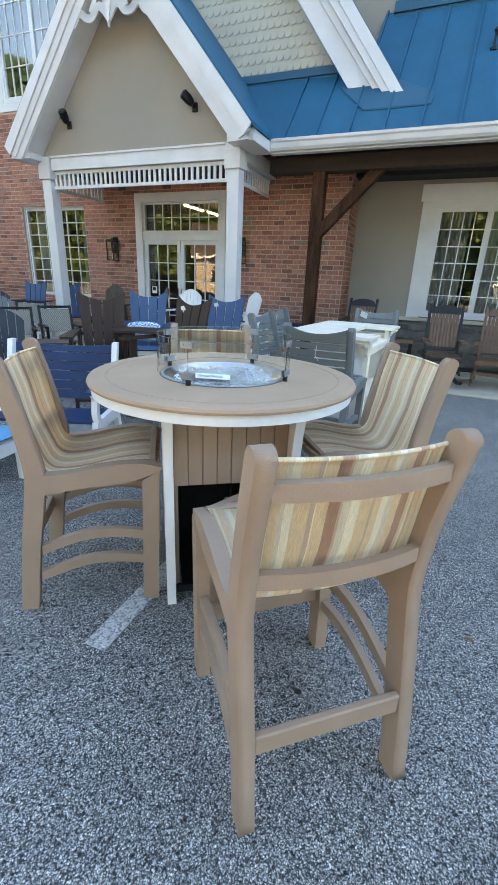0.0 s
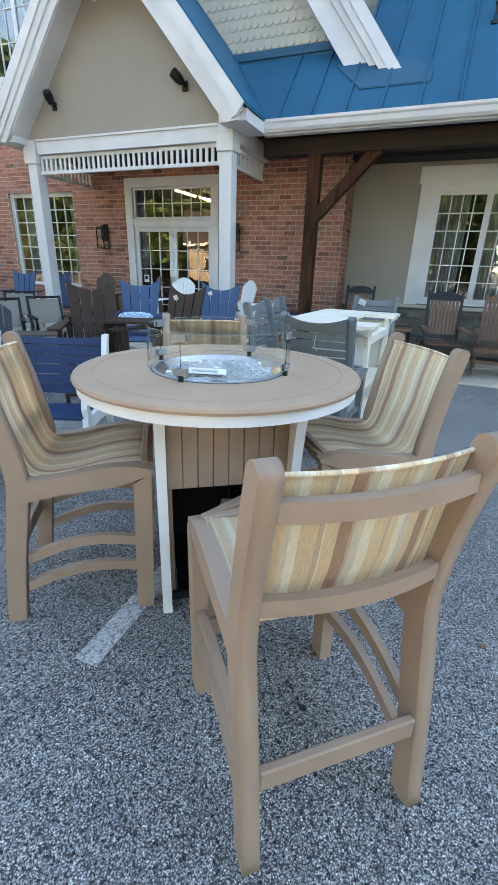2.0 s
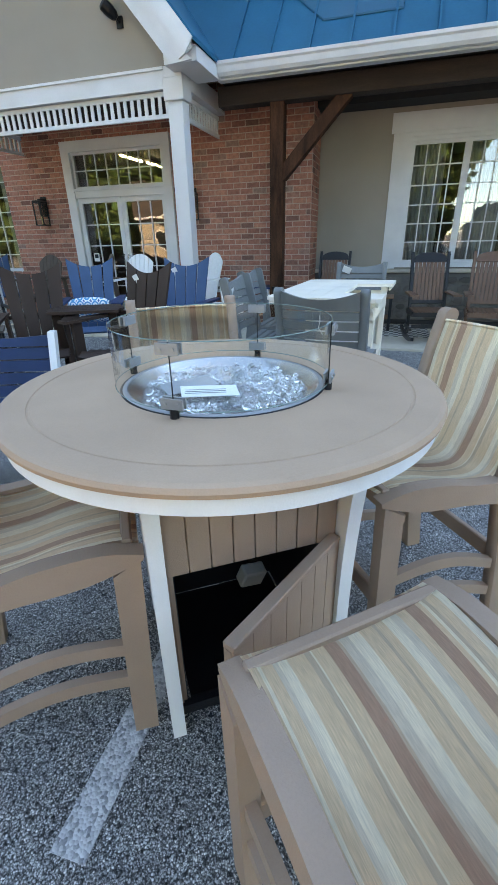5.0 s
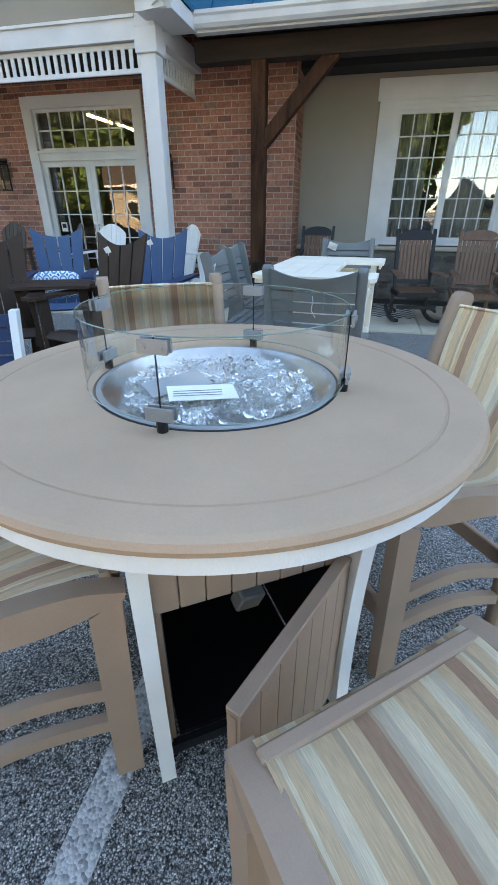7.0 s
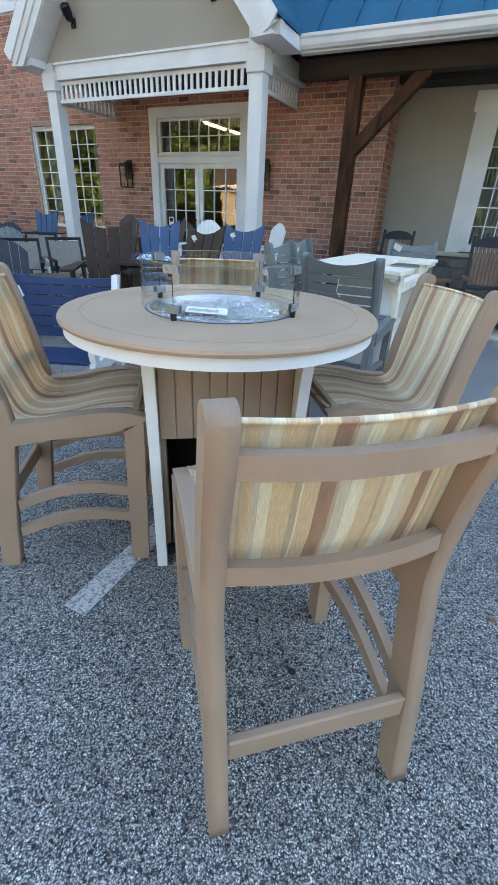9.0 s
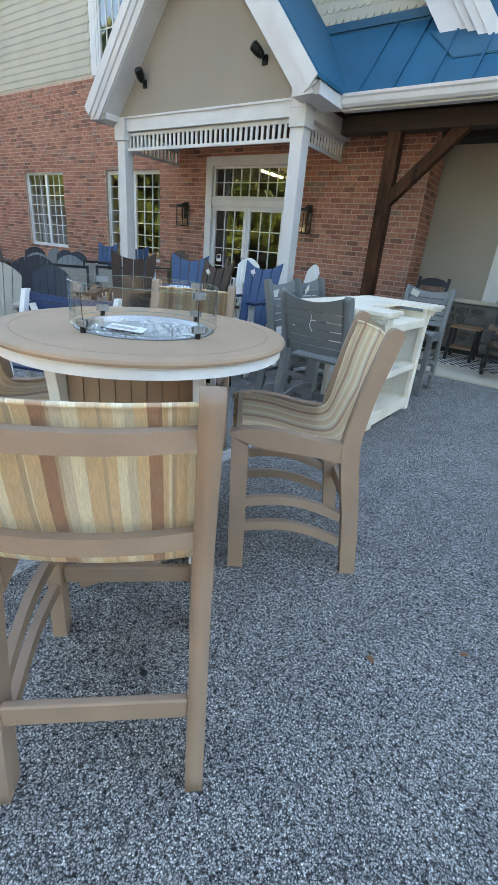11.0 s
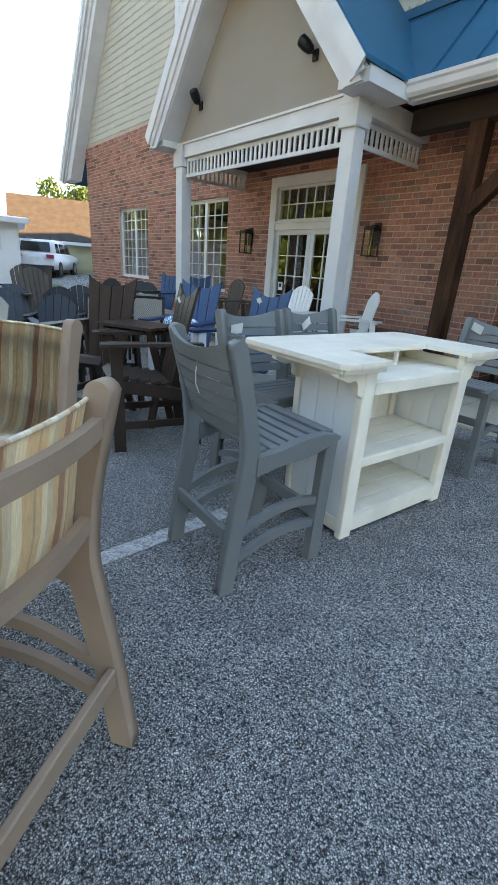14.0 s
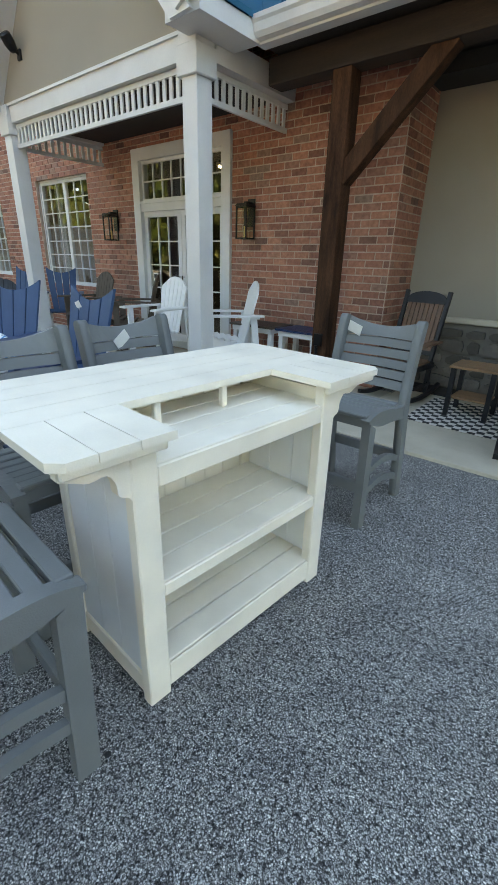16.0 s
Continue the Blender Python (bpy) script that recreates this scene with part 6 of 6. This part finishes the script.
rk = rocker("black rocking chair with brown slats on the walk", BLACK, MAHOG)
rk.matrix_basis = on_walk(2.1, 1.42, 176)
copy_thing(rk, on_walk(3.66, 0.5, 188))
rb_ = rocker("brown rocking chair with a white tag on the walk", MAHOG, MAHOG)
rb_.matrix_basis = on_walk(4.42, 0.52, 176)
tag_on(rb_, pose(-0.19, -0.39, 1.06, -16, 5, 0), 0.06, 0.09)
copy_thing(rk, on_walk(5.5, 0.6, 182))
# end table beside the rocker, mat beneath
et = thing("end_table", "square end table with teak-brown slats on black legs", "end table", m=on_walk(2.93, 1.35, 0))
for i in range(5):
    bm = bmesh.new()
    box(bm, (0, -0.18 + i * 0.09, 0.525), (0.46, 0.084, 0.022))
    part("top_board", bm, TEAK, et)
    bm = bmesh.new()
    box(bm, (0, -0.14 + i * 0.07, 0.2), (0.36, 0.064, 0.02))
    part("shelf_board", bm, TEAK, et)
for x in (-0.19, 0.19):
    for y in (-0.19, 0.19):
        bm = bmesh.new()
        box(bm, (x, y, 0.257), (0.045, 0.045, 0.514))
        part("leg", bm, BLACK, et)
bm = bmesh.new()
span(bm, (2.45, 0.75, 0.037), (3.75, 1.75, 0.045))
single("door_mat", bm, MATS, "black and cream checked woven mat on the walk", "mat", m=BLD)
# low white tables with coloured tops by the timber post
for u0, u1, mt, nm in ((-0.22, 0.5, WALNUT, "brown"), (0.56, 1.16, NAVY, "navy")):
    t = thing("patio_table", "white-framed patio table with a %s slatted top by the brick" % nm, "patio table", "tables by the brick wall", m=BLD)
    n = 5
    for i in range(n):
        bm = bmesh.new()
        span(bm, (u0, 1.0 + i * 0.1, 0.695), (u1, 1.0 + i * 0.1 + 0.095, 0.72))
        part("top_board", bm, mt, t)
    bm = bmesh.new()
    for a, b in (((u0 + 0.03, 1.03, 0.63), (u1 - 0.03, 1.05, 0.695)), ((u0 + 0.03, 1.44, 0.63), (u1 - 0.03, 1.46, 0.695)), ((u0 + 0.03, 1.05, 0.63), (u0 + 0.05, 1.44, 0.695)), ((u1 - 0.05, 1.05, 0.63), (u1 - 0.03, 1.44, 0.695))):
        span(bm, a, b)
    part("apron", bm, WHITE, t)
    for x in (u0 + 0.06, u1 - 0.06):
        for y in (1.08, 1.41):
            bm = bmesh.new()
            box(bm, (x, y, 0.3335), (0.06, 0.06, 0.593))
            part("leg", bm, WHITE, t)


# ---- woven dining chairs and a small table among the display ----
def woven_chair():
    ch = thing("woven_chair", "dark-framed patio chair with a woven panel back", "chair", "woven patio chairs")
    for s in (-1, 1):
        bm = bmesh.new()
        beam(bm, (s * 0.25, -0.26, 0), (s * 0.25, -0.22, 0.45), 0.04, 0.04)
        beam(bm, (s * 0.25, -0.22, 0.44), (s * 0.25, -0.34, 0.95), 0.04, 0.04)
        part("back_post", bm, BLACK, ch)
        bm = bmesh.new()
        box(bm, (s * 0.25, 0.23, 0.32), (0.04, 0.04, 0.64))
        part("front_leg", bm, BLACK, ch)
        bm = bmesh.new()
        box(bm, (s * 0.26, -0.02, 0.65), (0.06, 0.58, 0.025))
        part("arm", bm, BLACK, ch)
    bm = bmesh.new()
    box(bm, (0, 0, 0.44), (0.48, 0.48, 0.03))
    part("seat_panel", bm, WOVEN, ch, "woven grey seat")
    bm = bmesh.new()
    box(bm, (0, -0.285, 0.71), (0.46, 0.02, 0.38), Euler((0.23, 0, 0)).to_matrix())
    part("back_panel", bm, WOVEN, ch, "woven grey back")
    bm = bmesh.new()
    box(bm, (0, -0.335, 0.93), (0.5, 0.03, 0.04))
    part("top_rail", bm, BLACK, ch)
    return ch


wc = woven_chair()
wc.matrix_basis = at(-3.35, 7.4, facing(0.6, -0.8))
copy_thing(wc, at(-3.75, 6.75, facing(0.5, -0.87)))
copy_thing(wc, at(-4.4, 8.4, facing(0.3, -0.95)))
st = thing("side_table", "small weathered brown side table on dark legs", "side table", m=at(-2.6, 5.55, 20))
for i in range(4):
    bm = bmesh.new()
    box(bm, (0, -0.15 + i * 0.1, 0.66), (0.5, 0.095, 0.022))
    part("top_board", bm, WALNUT, st)
for x in (-0.2, 0.2):
    for y in (-0.15, 0.15):
        bm = bmesh.new()
        box(bm, (x, y, 0.325), (0.05, 0.05, 0.65))
        part("leg", bm, BLACK, st)


# ---- neighbours, cars, trees ----
def gable_house(name, label, m, w, d, h, rise, wall, roof):
    """House whose eaves run along x; front is -y."""
    t = thing(name, label, "house", m=m)
    bm = bmesh.new()
    span(bm, (0, 0, -1.5), (w, d, h))
    prism(bm, [(0, h), (d, h), (d / 2, h + rise)], "x", 0.02, w - 0.02)
    part("wall", bm, wall, t)
    bm = bmesh.new()
    o = 0.4
    k = rise / (d / 2)
    prism(bm, [(-o, h - o * k), (d / 2, h + rise), (d + o, h - o * k), (d + o, h - o * k + 0.12), (d / 2, h + rise + 0.14), (-o, h - o * k + 0.12)], "x", -o, w + o)
    part("roof", bm, roof, t)
    bm = bmesh.new()
    span(bm, (-o, -o - 0.1, h - o * k - 0.06), (w + o, -o, h - o * k + 0.1))
    part("gutter", bm, TRIM, t)
    return t


def place(x, y, dx, dy, z):
    """Pose whose x axis runs along (dx, dy)."""
    return pose(x, y, z, 0, 0, math.degrees(math.atan2(dy, dx)))


wh = gable_house("neighbour_house", "white sided single-storey house with a dark window", place(-18.7, 7.4, 0.55, 0.83, 0.35), 7.0, 6.0, 2.25, 0.2, SIDING_W, SIDING_W)
bm = bmesh.new()
for i in range(15):
    prism(bm, [(-0.028, i * 0.15), (-0.002, i * 0.15), (-0.002, i * 0.15 + 0.15), (-0.008, i * 0.15 + 0.15)], "x", 0, 7.0)
part("lap_siding", bm, SIDING_W, wh)
bm = bmesh.new()
span(bm, (5.65, -0.07, 1.22), (6.4, -0.03, 1.98))
wf = part("window", bm, TRIM, wh)
bm = bmesh.new()
span(bm, (5.71, -0.08, 1.28), (6.34, -0.071, 1.58))
span(bm, (5.71, -0.08, 1.62), (6.34, -0.071, 1.92))
part("pane", bm, CAR_GLASS, wf)
gh = gable_house("neighbour_garage", "brick garage with a cream door and brown shingle roof", place(-22.4, 18.3, 0.6, 0.8, 0.45), 9.0, 5.6, 2.05, 2.1, BRICK_ALL, SHINGLE)
bm = bmesh.new()
span(bm, (0.7, -0.06, -0.3), (6.2, 0.0, 1.85))
gd = part("garage_door", bm, GARAGE, gh, "cream panelled garage door")
for i in range(4):
    bm = bmesh.new()
    span(bm, (0.75, -0.085, -0.1 + i * 0.49), (6.15, -0.06, 0.35 + i * 0.49))
    part("panel", bm, GARAGE, gd)
bm = bmesh.new()
span(bm, (0.55, -0.05, -0.3), (0.7, 0.0, 1.97))
span(bm, (0.7, -0.05, 1.85), (6.4, 0.0, 1.97))
part("door_frame", bm, TRIM, gh)


def car(name, label, m, paint, L=4.7, H=1.66, wagon=True):
    """Parked car; front is +x."""
    c = thing(name, label, "car", m=m)
    w = 0.9
    low = [(-L / 2, 0.45), (-L / 2 + 0.03, 0.32), (L / 2 - 0.1, 0.3), (L / 2, 0.5), (L / 2 - 0.03, 0.78), (L / 2 - 0.25, 0.92), (L / 2 - 1.2, 1.02), (-L / 2 + 0.15, 1.05), (-L / 2 + 0.02, 0.95)]
    bm = bmesh.new()
    prism(bm, low, "y", -w, w)
    soften(bm, 0.06, 3)
    part("body", bm, paint, c, smooth=True)
    top = [(-L / 2 + 0.2, 1.02), (L / 2 - 1.35, 1.0), (L / 2 - 2.0, H - 0.08), (L / 2 - 2.6, H), (-L / 2 + 0.75, H - 0.02), (-L / 2 + 0.45, H - 0.12)]
    bm = bmesh.new()
    vs = prism(bm, top, "y", -0.84, 0.84)
    for v in bm.verts:
        v.co.y *= 1 - 0.16 * max(0, (v.co.z - 1.0) / 0.66)
    soften(bm, 0.05, 2)
    part("cabin", bm, paint, c, smooth=True)
    for s in (-1, 1):
        for x0, x1, k in ((-L / 2 + 0.65, -L / 2 + 1.25, 0), (-L / 2 + 1.35, -L / 2 + 2.2, 0), (-L / 2 + 2.3, -L / 2 + 3.0, 0.25)):
            bm = bmesh.new()
            bm.faces.new([bm.verts.new(p) for p in ((x0, s * 0.845, 1.06), (x1 + k, s * 0.845, 1.06), (x1, s * 0.765, H - 0.17), (x0 + 0.08, s * 0.765, H - 0.17))])
            part("side_window", bm, CAR_GLASS, c, "dark side window")
    bm = bmesh.new()
    bm.faces.new([bm.verts.new(p) for p in ((-L / 2 + 0.185, -0.7, 1.1), (-L / 2 + 0.185, 0.7, 1.1), (-L / 2 + 0.4, 0.63, H - 0.14), (-L / 2 + 0.4, -0.63, H - 0.14))])
    part("rear_window", bm, CAR_GLASS, c, "dark rear window")
    for s in (-1, 1):
        bm = bmesh.new()
        box(bm, (-L / 2 + 0.06, s * 0.72, 0.9), (0.2, 0.32, 0.16))
        part("tail_lamp", bm, RED_LENS, c, "red tail lamp")
        bm = bmesh.new()
        beam(bm, (-L / 2 + 0.8, s * 0.6, H + 0.04), (L / 2 - 2.5, s * 0.6, H + 0.05), 0.05, 0.05)
        part("roof_rail", bm, SLATE, c)
        for x in (-L / 2 + 0.95, L / 2 - 0.95):
            bm = bmesh.new()
            tube(bm, (x, s * 0.72, 0.34), (x, s * 0.93, 0.34), 0.34, 24)
            wl_ = part("wheel", bm, TYRE, c)
            bm = bmesh.new()
            tube(bm, (x, s * 0.9, 0.34), (x, s * 0.94, 0.34), 0.21, 16)
            part("rim", bm, STEEL, wl_)
    bm = bmesh.new()
    box(bm, (-L / 2 - 0.005, 0, 0.78), (0.02, 0.34, 0.16))
    part("number_plate", bm, PAPER, c, "pale number plate")
    bm = bmesh.new()
    box(bm, (-L / 2 + 0.03, 0, 0.4), (0.1, 1.7, 0.2))
    part("bumper", bm, SLATE, c)
    return c


car("parked_car", "white estate car parked with its rear to the lot", place(-19.6, 18.1, -0.6, 0.8, ground_z(-19.6, 18.1)), CAR_WHITE)
car("parked_car", "grey-green car parked before the garage", place(-17.6, 21.3, -0.75, 0.66, ground_z(-17.6, 21.3)), CAR_GREEN, 4.6, 1.5)
for x, y, r in ((0.3, 1.27, 0.014), (1.02, 3.93, 0.012), (1.45, 3.6, 0.007), (1.62, 2.3, 0.01), (0.95, 2.7, 0.008)):
    bm = bmesh.new()
    lathe(bm, [(0.0005, 0.004), (r * 0.7, 0.0035), (r, 0.0005)], 9)
    single("tar_spot", bm, TYRE, "small dark tar spot on the asphalt", "stain", "tar spots", m=pose(x, y, 0))
for x, y, a in ((1.478, 1.738, 20), (1.105, 1.593, 130)):
    bm = bmesh.new()
    rim = [(0.02 * math.cos(q), 0.011 * math.sin(q), 0.004 + 0.004 * abs(math.sin(q))) for q in (0, 0.7, 1.6, 2.4, 3.14, 3.9, 4.7, 5.5)]
    hub = bm.verts.new((0, 0, 0.003))
    vr = [bm.verts.new(p) for p in rim]
    for i in range(8):
        bm.faces.new((hub, vr[i], vr[(i + 1) % 8]))
    single("fallen_leaf", bm, DRY_LEAF, "small dry brown leaf lying on the asphalt", "leaf", "fallen leaves", m=pose(x, y, 0.002, 0, 0, a))
bm = bmesh.new()
box(bm, (0, 0, 0.0), (5, 2.2, 0.12))
single("lawn", bm, GRASS, "strip of green lawn beside the white house", "grass", kind="stuff", m=place(-15.5, 12.2, 0.68, 0.73, 0.34))


def tree(label, m, h, r, n, seed):
    t = thing("tree", label, "tree", "trees round the lot", m=m)
    rt = random.Random(seed)
    bm = bmesh.new()
    tube(bm, (0, 0, -1), (0.1, 0, h * 0.5), 0.03 * h, 10, 0.018 * h)
    for i in range(7):
        a, z = rt.uniform(0, 6.28), h * rt.uniform(0.3, 0.5)
        tube(bm, (0.08, 0, z), (math.cos(a) * r * 0.6, math.sin(a) * r * 0.6, z + h * 0.25), 0.012 * h, 7, 0.004 * h)
    part("trunk", bm, BARK, t)
    clumps = [(Vector((rt.gauss(0, 0.42) * r, rt.gauss(0, 0.42) * r, h * rt.uniform(0.14, 0.95))), r * rt.uniform(0.22, 0.42)) for _ in range(34)]
    pieces = []
    for i in range(n):
        c, cr = clumps[i % len(clumps)]
        d = Vector((rt.gauss(0, 1), rt.gauss(0, 1), rt.gauss(0, 0.8))).normalized() * cr * rt.uniform(0.5, 1.05)
        p = c + d
        s = rt.uniform(0.08, 0.19)
        e = Euler((rt.uniform(0, 6), rt.uniform(0, 6), rt.uniform(0, 6))).to_matrix()
        pieces.append(([tuple(p + e @ Vector(q) * s) for q in ((-1, 0, 0), (0, -0.5, 0.1), (1, 0, 0), (0, 0.5, 0.1))], [(0, 1, 2, 3)]))
    joined("crown", pieces, LEAF, t)["label"] = "leafy green crown"
    return t


t0 = tree("broad leafy green tree", place(-32.4, 33.1, 1, 0, 0.5), 6.7, 3.0, 20000, 2)
for x, y, a, k in ((-15, -20, 30, 1.3), (-9, -24, 100, 1.5), (12, -21, 20, 1.3), (19, -24, 150, 1.5), (-22, -19, 250, 1.4), (27, -19, 75, 1.4), (-29, -16, 10, 1.4), (33, -12, 310, 1.4),
                   (-34, -11, 120, 1.3), (-38, -6, 200, 1.5), (-12, -31, 40, 1.9), (12, -33, 260, 1.9), (-26, -28, 90, 1.9), (-40, -18, 330, 1.9), (24, -32, 60, 1.9), (-33, 1, 80, 1.4), (-40, 8, 140, 1.6), (-38, -1, 220, 1.8), (-27, -8, 300, 1.2)):
    c = copy_thing(t0, pose(x, y, 0, 0, 0, a))
    c.scale = (k * 1.35, k * 1.35, k * 1.35)
    c["label"] = "leafy green tree across the lot"
rh = gable_house("house", "cream house across the lot with a brown roof", place(-15.5, -12.0, -0.655, 0.755, 0), 8, 6, 3.2, 2.0, STUCCO, SHINGLE)
shed = gable_house("house", "small cream gabled house at the far side of the lot", place(-1.8, -36.7, 0, 1, 0), 6, 3.8, 2.0, 1.9, GARAGE, SHINGLE)
for i in range(4):
    for z in (0.9,):
        bm = bmesh.new()
        span(bm, (0.8 + i * 1.8, -0.05, z), (1.6 + i * 1.8, -0.02, z + 1.2))
        w_ = part("window", bm, TRIM, rh)
        bm = bmesh.new()
        span(bm, (0.88 + i * 1.8, -0.06, z + 0.1), (1.52 + i * 1.8, -0.051, z + 1.1))
        part("pane", bm, CAR_GLASS, w_)

# ---- bricks of the nearest stretch of wall, one by one ----
brick_meshes = {}
for a, b, z in near:
    key = round(b - a, 3)
    if key not in brick_meshes:
        vs, fs = brick_faces(0, b - a, 0, 0)
        me = bpy.data.meshes.new("brick")
        me.from_pydata(vs, [], fs)
        me.materials.append(BRICK_ONE)
        brick_meshes[key] = me
    o = new("brick", brick_meshes[key])
    o.parent = wall_front
    o.matrix_local = Matrix.Translation((a, W + random.uniform(-0.003, 0.003), z))
